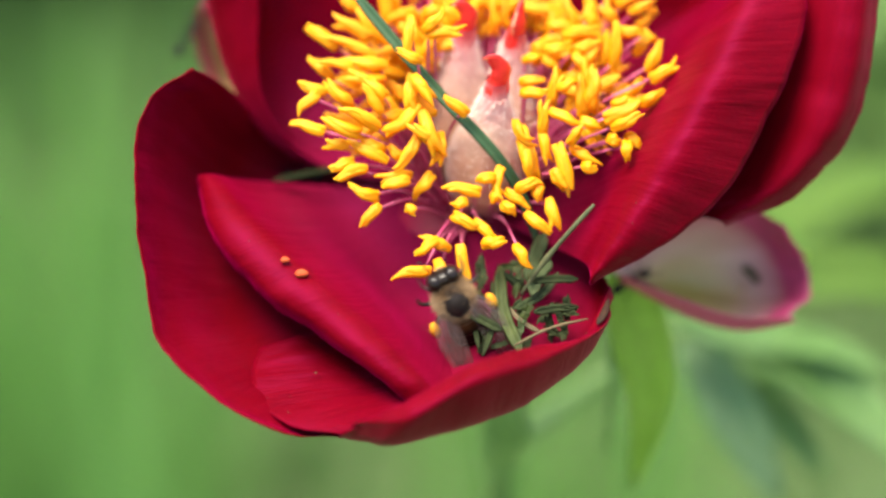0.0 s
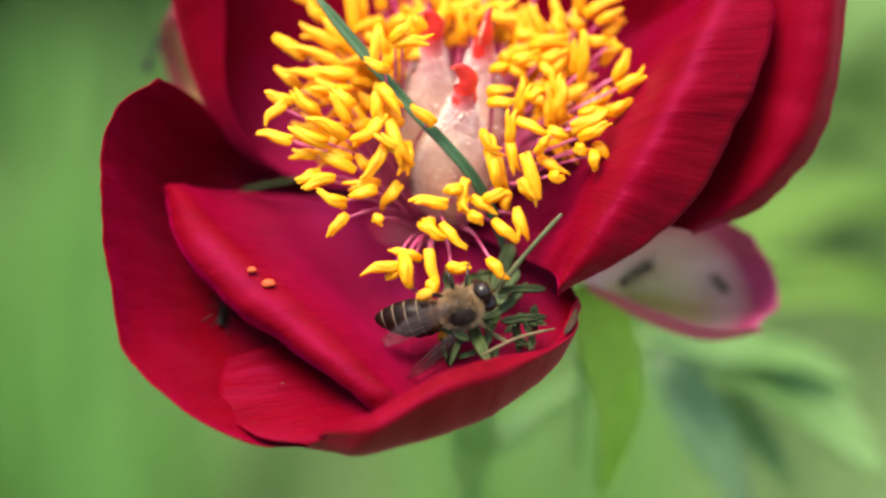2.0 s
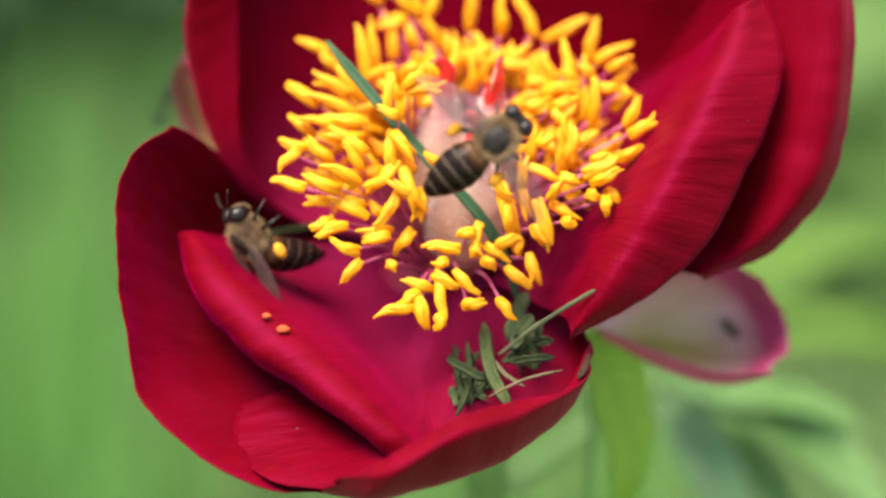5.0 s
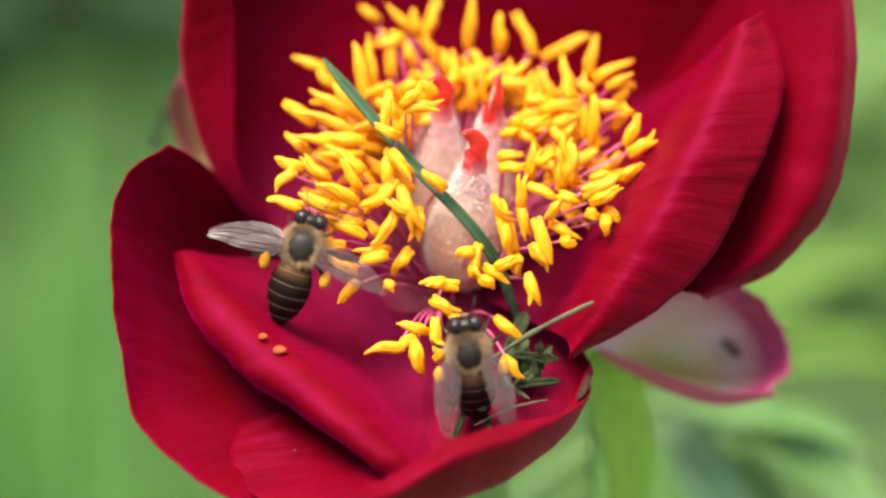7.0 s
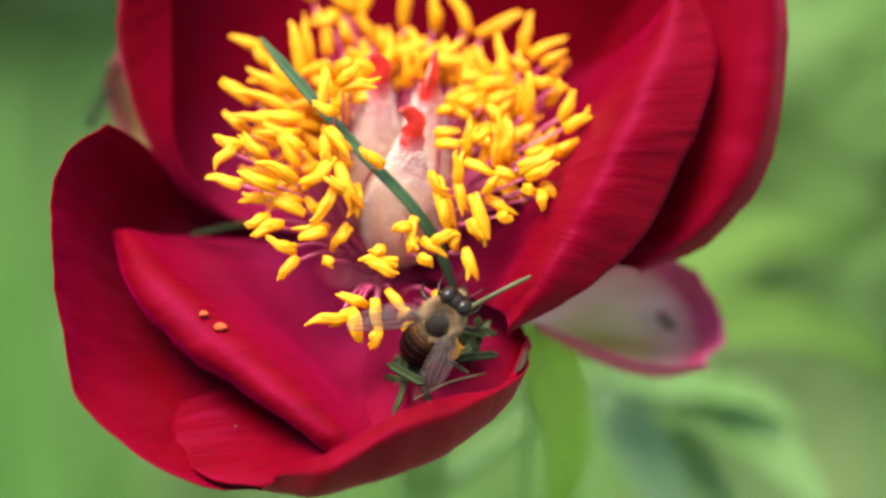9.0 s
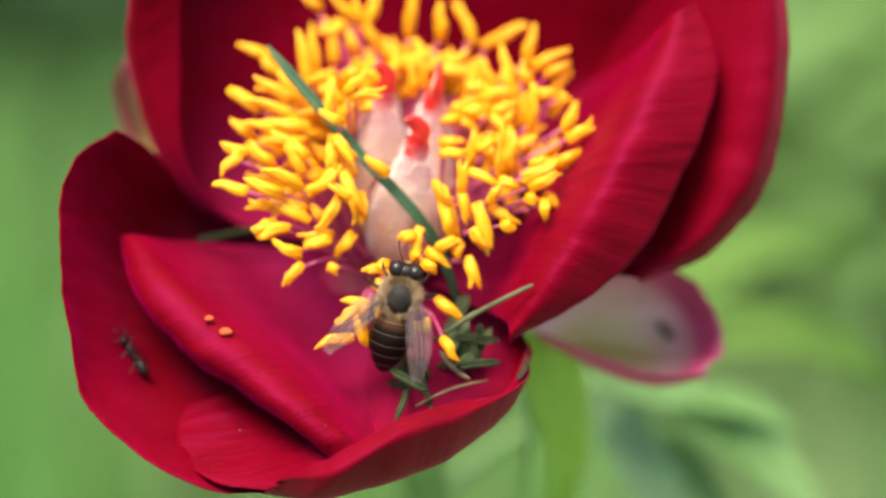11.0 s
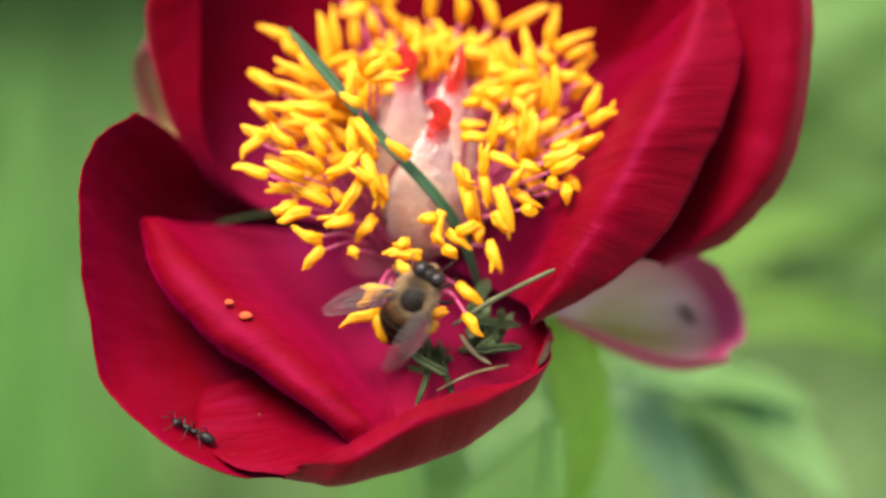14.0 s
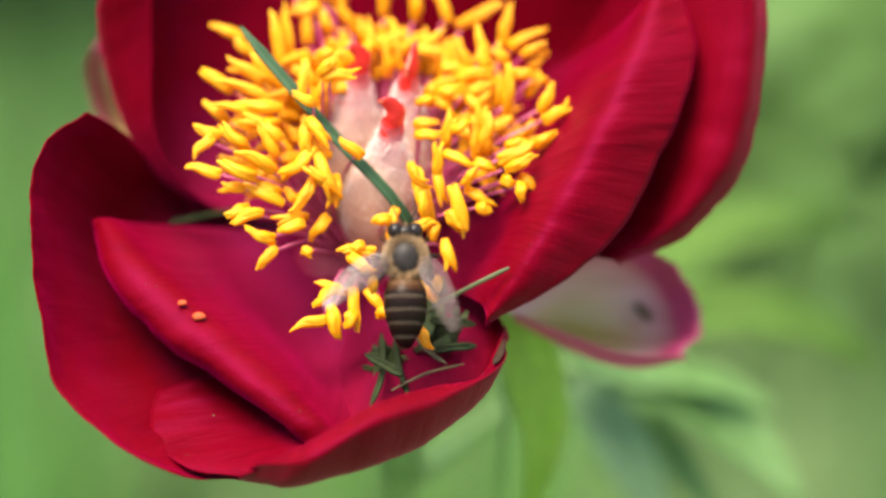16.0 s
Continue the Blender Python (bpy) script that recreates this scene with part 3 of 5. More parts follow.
def carpel(base, tip, fat, hook, size=1.0):
    """A downy flask with a curled scarlet stigma."""
    base, tip = Vector(base), Vector(tip)
    d = tip - base
    length = d.length
    turn = Matrix.Translation(rooted(F(base))) @ (FACE @ d).to_track_quat("Z", "Y").to_matrix().to_4x4()
    verts, rows = [], 20
    for i in range(rows + 1):
        s = i / rows
        r = fat * float(np.interp(s, (0, 0.12, 0.3, 0.5, 0.7, 0.85, 1.0), (0.75, 0.97, 1.0, 0.86, 0.55, 0.36, 0.26)))
        for k in range(20):
            a = 2 * math.pi * k / 20
            groove = 1 - 0.14 * max(0, math.cos(a)) ** 6
            verts.append((math.cos(a) * r * groove, math.sin(a) * r, s * length))
    body = part("carpel", mesh_of("carpel", mm(verts), grid_faces(rows + 1, 20, True), CARPEL), peony, turn, "downy pale pink carpel with a red tip")
    rng = random.Random(int(length * 10))
    hv, hf = [], []
    for _ in range(1700):
        s, a = rng.uniform(0.05, 0.9), rng.uniform(0, 2 * math.pi)
        r = fat * float(np.interp(s, (0, 0.12, 0.3, 0.5, 0.7, 0.85, 1.0), (0.75, 0.97, 1.0, 0.86, 0.55, 0.36, 0.26)))
        d = Vector((math.cos(a), math.sin(a), rng.uniform(-0.2, 0.9)))
        p = Vector((math.cos(a) * r * 0.97, math.sin(a) * r * 0.97, s * length))
        q = p + d * rng.uniform(0.35, 0.7)
        t = Vector((-math.sin(a), math.cos(a), 0)) * 0.05
        o = len(hv)
        hv += [p + t, p - t, p + Vector((0, 0, 0.06)), q]
        hf += [(o, o + 1, o + 3), (o + 1, o + 2, o + 3), (o + 2, o, o + 3)]
    part("down", mesh_of("down", mm(hv), hf, DOWN, smooth=False), body, label="fine whitish down")
    k = 18
    s = np.linspace(0, 1, k)
    line = spline([(0, 0, length * 0.86), (0.1 * hook, -0.1, length * 0.97), (0.2 * hook, -0.3, length + 0.9), (0.0, -0.2, length + 1.9), (-0.55 * hook, 0.1, length + 2.8), (-1.3 * hook, 0.4, length + 3.2), (-1.8 * hook, 0.7, length + 3.1)], k)
    wide = np.interp(s, (0, 0.15, 0.35, 0.6, 0.8, 1), (fat * 0.27, fat * 0.28, 1.05, 0.85, 0.45, 0.1)) * (1 + 0.1 * np.sin(s * 19)) * size
    v, f = tube(line, list(wide), 12, list(np.interp(s, (0, 0.2, 0.4, 1), (0.95, 0.8, 0.4, 0.4))), (0.1, 1, 0.1))
    top = part("stigma", mesh_of("stigma", mm(v), f, STIGMA), body, label="curled scarlet stigma")
    edge = [Vector(p) + Vector((hook * w * 0.92, -0.12, 0)) for p, w in zip(line[4:], wide[4:])]
    v, f = tube(edge, [0.1] + [0.2] * (len(edge) - 2) + [0.08], 7)
    part("crest_edge", mesh_of("crest_edge", mm(v), f, CREST), top, label="pale orange frilled crest edge")


carpel((2.2, -0.3, -3), (3.6, 12.2, 8), 4.4, 1, 1.1)
carpel((4.3, 2.7, -9), (5.7, 17.8, 3), 4.2, -1, 1.05)
carpel((-1.2, 3, -9), (0.1, 18.3, 3.4), 4.4, 1, 1.0)



def anther_mesh(length, bend, rng):
    """A pollen sac of two long lobes side by side, its base at the origin, curved across the face by bend radians."""
    fat = rng.uniform(0.52, 0.63) * (1.0 if length < 4.6 else 1.12)
    arch, twist, seed = rng.uniform(0.1, 0.7), (rng.uniform(-0.5, 0.5), rng.uniform(-0.9, 0.9)), rng.uniform(0, 99)
    part_a, part_b = rng.choice((0.0, 0.0, 0.5)), rng.choice((0.0, 0.0, 0.2, 0.9))
    slim = rng.uniform(0.35, 0.8)
    pieces = []
    for side in (1, -1):
        ext, rows, centres, radii = rng.uniform(0.8, 1.0), 14, [], []
        for i in range(rows):
            s = 0.5 - 0.5 * math.cos(math.pi * i / (rows - 1))
            u = s * ext
            turn = bend * (u - 0.5)
            along = length * (math.sin(turn) + math.sin(bend / 2)) / bend if abs(bend) > 0.01 else length * u
            across = length * (math.cos(bend / 2) - math.cos(turn)) / bend if abs(bend) > 0.01 else 0.0
            across += 0.5 * noise.noise((s * 2.2, seed, 5)) * s
            a = twist[0] + twist[1] * s
            gap = side * fat * (0.27 + part_a * max(0, 0.22 - s) * 3 + part_b * max(0, s - 0.65) * 2.2)
            centres.append((along - math.sin(turn) * gap * math.cos(a), across + math.cos(turn) * gap * math.cos(a), arch * 4 * s * (1 - s) + gap * math.sin(a)))
            ends = max(0.12, math.sin(math.pi * (0.1 + 0.86 * s))) ** 0.6
            radii.append(fat * ends * (1 - (1 - slim) * s ** 1.5) * (1 + 0.32 * noise.noise((s * 3.5, seed, side))))
        pieces.append(tube(centres, radii, 9, 1.0, (0, 0.1, 1)))
    return mesh_of("anther", mm(joined(pieces)[0]), joined(pieces)[1], ANTHER)


# Stamens: the place of each anther's base, the way that it lies (degrees across the face), its length and its curve.
STAMENS_LEFT_A = [
    (-12.9, 22.2, -3.1, 159, 4.4, 0), (-11.9, 20.2, -1.4, 133, 2.8, 0), (-13.8, 16, 2, 150, 4.3, 0.2), (-10.3, 17, 1.5, 154, 4.8, 0.2),
    (-9.4, 16.6, 0.7, 124, 4.6, 0), (-9.6, 14.9, 3.3, 162, 6.1, 0.3), (-5.9, 15.9, 1.6, -165, 4.8, 0.5), (-5.2, 20, -0.6, -162, 3.7, 0.4),
    (-8.6, 19.1, -1.7, 101, 6.3, 0.2), (-7.6, 20.3, -3, 99, 5.5, 0.1), (-14.4, 12.4, 3.5, 139, 3.4, 0.2), (-12, 13.6, 4.9, 169, 4.1, 0.2),
]
STAMENS_LEFT_B = [
    (-8.3, 13.9, 4.7, -179, 5.5, 0.4), (-8.6, 12.1, 4.4, 168, 5, -0.4), (-14.8, 10.8, 7.1, 165, 3.3, 0.2), (-12, 9.2, 6.7, 139, 4.2, 0.2),
    (-15.7, 10.6, 7.9, -133, 3.1, 0.5), (-14.9, 6.6, 8.1, 168, 4.2, 0.1), (-8.4, 10.4, 6.9, 138, 3.1, 0), (-8.8, 8.5, 7.3, 124, 3.9, 0.2),
    (-9, 6.9, 9.8, 152, 4.5, 0.3), (-11.1, 6.3, 9.8, 156, 4.2, -0.3), (-12.3, 5, 8.4, 177, 2.7, 0.3), (-8.1, 3.4, 8.5, 157, 4.5, 0.2),
]
STAMENS_LEFT_C = [
    (-8.5, 4.5, 8.1, 159, 3.1, 0.1), (-6.2, 8, 7.6, -134, 3.2, 0.3), (-4.8, 6.3, 9.6, -124, 4.8, -0.5), (-11.8, 3.2, 8.5, -154, 3, 0.3),
    (-10.3, 2.4, 8.9, -161, 3.7, 0.6), (-9.1, -0.3, 9.4, 159, 3.4, -0.3), (-5.5, 2, 7.9, -173, 3.8, 0.4), (-5.8, 1.4, 10.1, -165, 3.1, 0.2),
    (-3.3, 2, 7.8, -125, 3.7, 0.2), (-5.5, -1.4, 9.6, -111, 1, 0), (-8.9, -1.3, 9.8, -130, 3, 0.1), (-6.3, 3.6, 7.7, 143, 2.4, 0),
]
STAMENS_BACK_A = [
    (-4.6, 26.5, -4.7, -166, 4.1, -1.6), (-7.1, 28.1, -8.7, 138, 2.7, 0), (-3.3, 27, -7.5, 137, 4, 0), (-2.8, 26.3, -7.6, 99, 3.3, 0),
    (-2, 26.3, -7.5, 67, 5, 0), (-5.6, 21.6, -4, 94, 4.9, 0), (-0.1, 23, -5.8, 127, 4.4, 0), (0.8, 21.6, -4.1, 106, 3.2, 0.2),
]
STAMENS_BACK_B = [
    (-3.1, 22.8, -4.8, 111, 3.2, 0), (3, 24.8, -6.5, 87, 6.3, 0.1), (6.6, 24.3, -6.3, 90, 4.5, 0.1), (10.5, 24.1, -5.8, 115, 5.1, 0.1),
    (2, 22, -4.3, 23, 4.2, 1.2), (4.4, 20.6, -3.6, 25, 6.2, 0.3), (6.2, 20.9, -2.3, -5, 4.4, 0.2), (4, 20.4, -0.8, 155, 2.8, 0.3),
    (11.3, 23.8, -5.7, 26, 6.1, 0.2),
]
STAMENS_INNER_A = [
    (-4.5, 19.9, 0.6, 29, 2, 1.3), (-0.9, 18.6, 0.8, 127, 2.7, 0.6), (-0.9, 18.6, -0.8, 103, 2.7, 0), (-5.5, 15.5, 2.5, 99, 4.3, 0.2),
    (-5, 13.9, 2.4, 95, 3.9, 0), (-4.6, 14.5, 2.8, 68, 4.7, 0.2), (0.7, 18, 1, -169, 4.2, -0.3), (-0.3, 16.5, 1.8, -169, 3.8, -0),
    (-5.6, 15.6, 4.4, -169, 2.5, 0.5), (-4.5, 13.3, 3.6, 120, 2.7, 0), (-5.1, 9, 6.4, 104, 4, 0.1), (-3.9, 8.8, 6.7, 122, 3.4, 0),
    (-2.9, 8.6, 7.4, 125, 3.8, -1.5),
]
STAMENS_INNER_B = [
    (-5, 9.5, 9.7, -144, 4.5, -1.2), (-2.6, 6, 10.2, 147, 3.9, -1.4), (-3.5, 5.4, 9.4, 125, 2.1, -0.3), (-2.4, 6.5, 8.4, -98, 3.9, -0.3),
    (5.6, 7.8, 9.7, -45, 3.6, 1.6), (6.2, 7.2, 8.7, -84, 4.4, -0.2), (6.8, 5.6, 7.8, -76, 4.8, -0.2), (6.7, 4.8, 9.9, -82, 3.4, 0),
    (8.4, 6.8, 7.7, -74, 3.9, 0.2), (10.1, 5.4, 8.9, -77, 5.7, -0.2), (9.6, 2.6, 9.7, -56, 2.4, 0.3), (7.9, 0.8, 8.5, -78, 1.7, 0.2),
    (9.2, -0.5, 8.9, -76, 3.4, -0.1), (0.4, 8.4, 10, 145, 3.2, 0.4),
]
STAMENS_RIGHT_A = [
    (16.3, 21.3, -3.3, 78, 4.9, -0.2), (12.3, 18.3, -0.2, 110, 4, 0.2), (14.6, 18.9, -1.1, 106, 5.1, 0), (9.3, 18.7, -0.1, -10, 3.7, -0.2),
    (10.9, 17.4, 0.5, 6, 4.7, -0.3), (17, 21, -2.5, 24, 5, -0.3), (18.3, 20.1, -1, 24, 3.1, 0), (19.2, 18.8, -1.6, 37, 2.7, 0.2),
    (16.8, 18.7, -0.5, 122, 3.3, 0), (14.3, 18.1, -0, 109, 3.3, 0.2), (16.4, 13.5, 2.8, 88, 5.4, 0.1), (15.8, 14.2, 1, 93, 3.9, 0),
    (16.8, 18, 1.7, -7, 3, 0.4), (18.8, 15.4, 0.5, 69, 3.2, 1),
]
STAMENS_RIGHT_B = [
    (19.6, 17.8, 0.8, -37, 1.9, 0), (20.2, 13.3, 2.9, 71, 4.2, 0.2), (20.3, 12.4, 5.2, 34, 3.7, 0.2), (7.4, 15.7, 1.6, 26, 2, 0.6),
    (8.9, 15.4, 3.3, 14, 3, -0.3), (11.5, 15.7, 2.1, 16, 3.5, 0.2), (13, 13.8, 2.2, 55, 3.8, -0.2), (6.5, 14.6, 2.7, 13, 2.2, -0.2),
    (8.3, 15, 2.7, -28, 2.7, 0.2), (12, 15.3, 3, -54, 3.7, -0.2), (14.3, 9.7, 4.5, 100, 4.9, -0.1), (6.1, 11.9, 5.7, 7, 2.9, -0.3),
    (6.2, 10.9, 7.4, 2, 2.9, 0.2), (9.5, 9.6, 4.9, 76, 4.1, -0.2), (8.7, 6.1, 7.6, 91, 3.9, -0.2),
]
STAMENS_RIGHT_C = [
    (10.2, 11.3, 6.6, 30, 2.4, 0.3), (9.3, 8.9, 8.7, -24, 3.7, 0.2), (12.6, 7.9, 8.6, -19, 2.3, 0.2), (12.9, 8.4, 5.6, 91, 5, -0.1),
    (13.8, 8.8, 6.2, 87, 5, -0.1), (11.4, 5.3, 9.6, 57, 2.5, -0.3), (11.7, 5, 8, -31, 3.6, 0.3), (12.8, 3.1, 9.5, -23, 1.6, 0.2),
    (15.1, 8, 8.9, 28, 4.4, 0.3), (15.9, 7, 9.1, 28, 3.9, 0.3), (16, 9.6, 7.8, 12, 2.8, 0.2), (19.1, 9.6, 5.7, 32, 3.2, 0.2),
    (15.6, 6, 8.7, -16, 1.4, 0.5), (17.6, 6.4, 8, -39, 2.2, 0.3), (17.5, 5.6, 9.7, -87, 2.3, 0),
]
STAMENS_FRONT_A = [
    (1.8, -0.1, 9.6, 177, 4.3, 0.3), (4, 2.8, 9, -88, 4, 1.1), (3.5, 1.7, 9.4, -162, 2.4, 0.8), (3.7, 0.6, 8.9, -114, 2.1, 0),
    (4.5, 0.4, 8.7, -30, 3.4, 0.2), (4.3, -1.1, 10.2, -37, 1.8, 0.3), (5.8, 0, 9.3, 26, 3.1, -0.7), (8.1, 1.2, 8.9, -83, 2.1, 0.3),
    (6.8, -2, 9.6, -40, 4, 0.2), (5.9, -5.3, 11.3, -54, 3.1, 0.2),
]
STAMENS_FRONT_B = [
    (0.4, -1.4, 9.9, -165, 1.9, 0.3), (-1, -2.6, 10.3, -29, 3.5, 0.3), (1.2, -2.3, 10.4, -43, 4.3, 0.2), (2.1, -6.2, 10.9, 13, 2.7, 0),
    (-1.1, -4.4, 10.1, 164, 4, 0.3), (-2.6, -4.5, 10.8, -144, 3.3, 0.2), (-3.2, -6.3, 11.5, -168, 4.7, 0.3), (-2.8, -5.1, 11.1, -76, 4.6, -0.3),
    (-0.4, -3.6, 10.8, -83, 5.2, 0.2), (0.1, -7, 11.4, -122, 2.3, 0.2),
]
# those that stand over the long grass blade
STAMENS_OVER = [
    (-5.7, 18.1, 9.6, -94, 4.2, 0.3), (-4.4, 14.2, 9.8, 161, 3.2, -0.3), (-4.3, 17.4, 9, 45, 3.4, 0.2), (-4, 16.9, 8.6, 5, 4.9, -0.6),
    (-5.3, 12.6, 10.2, -51, 4.1, 0.3), (-4.4, 8.8, 9.8, -69, 5.8, 0.2), (-5.8, 11.8, 9.8, -86, 3.3, 0.1),
]


def stamen(base, degrees, length, bend, rng, rise=None):
    """A filament from the disc to an anther's base, with the anther on it."""
    base = Vector(base)
    q = base - HUB
    a = math.atan2(q.dot(DEEP), q.dot(SIDE)) + rng.uniform(-0.15, 0.15)
    if abs(base.x - 2.3) < 5.5 and 3 < base.y < 12:
        a = math.pi if base.x < 2.3 else 0.0
    root = ring(a, rng.uniform(4.0, 5.5), 0)
    d = radians(degrees)
    point = Vector((math.cos(d), math.sin(d), rng.uniform(-0.1, 0.3) if rise is None else rise)).normalized()
    hold = base + point * length * 0.18
    mid = root.lerp(hold, 0.5) + AXIS * (hold - root).length * rng.uniform(0.05, 0.16)
    o = rooted(F(root))
    line = [rooted(F(p)) - o for p in spline([root, mid, hold - Vector((0, 0, 0.25))], 8)]
    v, f = tube(line, [0.00015] * 7 + [0.00011], 6)
    ob = part("stamen", mesh_of("stamen", v, f, FILAMENT), peony, Matrix.Translation(o))
    left = Vector((0, 0, 1)).cross(point).normalized()
    turn = FACE @ Matrix((point, left, point.cross(left))).transposed()
    part("anther", anther_mesh(length, bend, rng), ob, Matrix.Translation(rooted(F(base)) - o) @ turn.to_4x4())
    return ob


def build_stamens():
    rng = random.Random(4)
    out = []
    for group in (STAMENS_LEFT_A, STAMENS_LEFT_B, STAMENS_LEFT_C, STAMENS_BACK_A, STAMENS_BACK_B, STAMENS_INNER_A, STAMENS_INNER_B, STAMENS_RIGHT_A, STAMENS_RIGHT_B, STAMENS_RIGHT_C):
        for x, y, z, degrees, length, bend in group:
            out.append(stamen((x, y, z), degrees, length * 1.1, bend, rng))
    # lower ones that fill the crown behind
    made = []
    while len(made) < 136:
        a = rng.uniform(-0.25, math.pi + 0.25) if len(made) % 2 else rng.uniform(0.4, 2.8)
        r = rng.uniform(7.5, 15.0)
        tip = ring(a, r, 12.5 - 0.3 * (r - 8) + rng.uniform(-3.0, 1.0) + max(0, math.sin(a)) * 1.5) + Vector((1.6, 1.0, 0))
        if -3.0 < tip.x < 7.6 and tip.y < 17.5 or any((tip - q).length < 1.2 for q in made):
            continue
        made.append(tip)
        d = math.degrees(math.atan2(math.sin(a), math.cos(a))) + rng.uniform(-50, 50)
        stamen(tip, d, rng.uniform(3.5, 5.5), rng.uniform(-0.8, 0.8), rng)
    for x, y, z, degrees, length, bend in STAMENS_OVER:
        stamen((x, y, z), degrees, length, bend, rng)
    return out


CROWN = build_stamens()


def build_front():
    """Stamens that droop over the front, which the bees pull about."""
    rng = random.Random(9)
    return [stamen((x, y, z), degrees, length, bend, rng, 0.15) for group in (STAMENS_FRONT_A, STAMENS_FRONT_B) for x, y, z, degrees, length, bend in group]


LOOSE = build_front()
PULLED = CROWN[27:32]


def build_stem():
    top = rooted(F((3.4, -5.3, -16)))
    line = spline([top, rooted(F((5.4, -27.8, -30))), rooted(F((5.3, -52.6, -75))), Vector((0, 0, 0.25)), Vector((0, 0, -0.01))], 24)
    v, f = tube(line, [0.0042] + [0.0031] * 22 + [0.0045], 12)
    part("stem", mesh_of("stem", v, f, STEM), peony, label="smooth green flower stem")


build_stem()


def leaf(points, width, normal, mat, fold=0.25, label="", seed=0):
    """A pointed leaf along a midrib, folded a little along it."""
    line = spline(points, 18)
    n = Vector(normal).normalized()
    verts, uvs = [], []
    for i, p in enumerate(line):
        s = i / 17
        d = Vector(line[min(i + 1, 17)] - line[max(i - 1, 0)]).normalized()
        side = d.cross(n).normalized()
        up = side.cross(d)
        k = width * (math.sin(math.pi * min(1, s * 0.96 + 0.04) ** 0.8) ** 0.75 if s < 1 else 0.0) * 0.5 + 0.1
        for j in range(7):
            t = j / 3 - 1
            wave = noise.noise((s * 6, t * 2, seed)) * 0.05 * width
            verts.append(rooted(F(Vector(p) + side * t * k + up * (abs(t) * fold * k + wave - (0.12 * width if j == 3 else 0) * 0.4))))
            uvs.append((s, j / 6))
    ob = part("leaf", mesh_of("leaf", verts, grid_faces(18, 7), mat, uvs), peony, label=label)
    m = ob.modifiers.new("thickness", "SOLIDIFY")
    m.thickness, m.offset = 0.0004, 0


leaf([(17.6, -9.2, -14), (20, -15.9, -16), (22.1, -24.4, -22), (21.3, -36.7, -34)], 7.5, (0.4, 0.1, 1), YOUNG, 0.3, "narrow yellow-green young leaf", 1)
leaf([(17.3, -12.1, -20), (18, -19.2, -26), (18.2, -32.6, -36)], 2.5, (1, 0, 0.3), LEAF, 0.3, "narrow grey-green leaf", 2)
leaf([(29.9, -17.2, -52), (42.3, -22.1, -54), (51.3, -28.1, -54), (59.1, -35.9, -50)], 9.5, (0.0, 0.75, 1), LEAF, 0.5, "dark green pointed leaf with a paler edge", 3)
leaf([(29.5, -18.8, -56), (34, -26.3, -55), (37.6, -33, -54), (41.5, -41, -52)], 7.5, (-0.1, 0.5, 1), GLAUCOUS, 0.4, "pale blue-green pointed leaf", 4)
leaf([(36.4, -23.2, -60), (41.5, -29.6, -58), (48.1, -37.7, -56)], 6.0, (0.1, 0.6, 1), LEAF, 0.4, "dark green pointed leaf", 9)
leaf([(29.7, -16.5, -62), (42, -13.2, -68), (54.3, -11.8, -72), (65.8, -14.6, -74), (74.5, -19.8, -74)], 9.0, (0, 0.7, 1), LIME, 0.35, "light yellow-green pointed leaf", 5)
leaf([(32.9, -17.9, -120), (47.6, -8.2, -130), (63.9, 0.1, -140), (88.6, 2, -150)], 11, (0, 0.8, 1), LIME, 0.3, "light yellow-green pointed leaf", 6)
leaf([(27.9, -16.8, -50), (36.3, -19.3, -52), (47.8, -20.6, -54), (56.8, -24.7, -54)], 5.5, (0.1, 0.9, 1), LEAF, 0.4, "dark green pointed leaf", 7)


leaf([(37.6, -9.8, -17), (39.2, -8.4, -17), (40.3, -6.8, -17)], 1.8, (0.2, 0.2, 1), YOUNG, 0.3, "pale tip of a young leaf behind the bract", 11)


def build_petiole():
    line = spline([rooted(F((5.2, -33, -40))), rooted(F((16.2, -26.2, -54))), rooted(F((30.3, -17.3, -56)))], 12)
    v, f = tube(line, [0.0013] * 12, 8)
    part("petiole", mesh_of("petiole", v, f, STEM), peony)


build_petiole()

# ---------------- the long cut grass blade lying over the stamens ----------------
def cut_blade(name, points, width, mat, label, seed=0):
    line = [F(p) for p in spline(points, 16)]
    o = line[0]
    verts = []
    for i, p in enumerate(line):
        s = i / 15
        d = (line[min(i + 1, 15)] - line[max(i - 1, 0)]).normalized()
        side = d.cross(FACE @ Vector((0, 0, 1))).normalized()
        up = side.cross(d)
        k = width * 0.0005 * min(1, s * 6 + 0.25) * min(1, (1 - s) * 5 + 0.2)
        for t, h in ((-1, 0.25), (-0.5, 0.05), (0, -0.2), (0.5, 0.05), (1, 0.25)):
            verts.append(p - o + side * t * k + up * h * k)
    ob = new(name, mesh_of(name, verts, grid_faces(16, 5), mat))
    ob.location = o
    m = ob.modifiers.new("thickness", "SOLIDIFY")
    m.thickness, m.offset = 0.0003, 0
    return tagged(ob, label, "grass blade")


cut_blade("cut_grass", [(-12.8, 22.7, 6), (-8.8, 17.9, 7), (-2.7, 10.8, 8), (3.4, 4.3, 8), (6.5, -0.6, 6), (8.8, -7.4, 3)], 1.15, BLADE, "long blue-green cut grass blade lying across the stamens")
cut_blade("cut_grass", [(-21.3, 1.3, -3), (-18.1, 2, -4), (-13.4, 2.9, -6)], 0.5, CLIPPING, "dark thin grass blade lying along the petal margin")


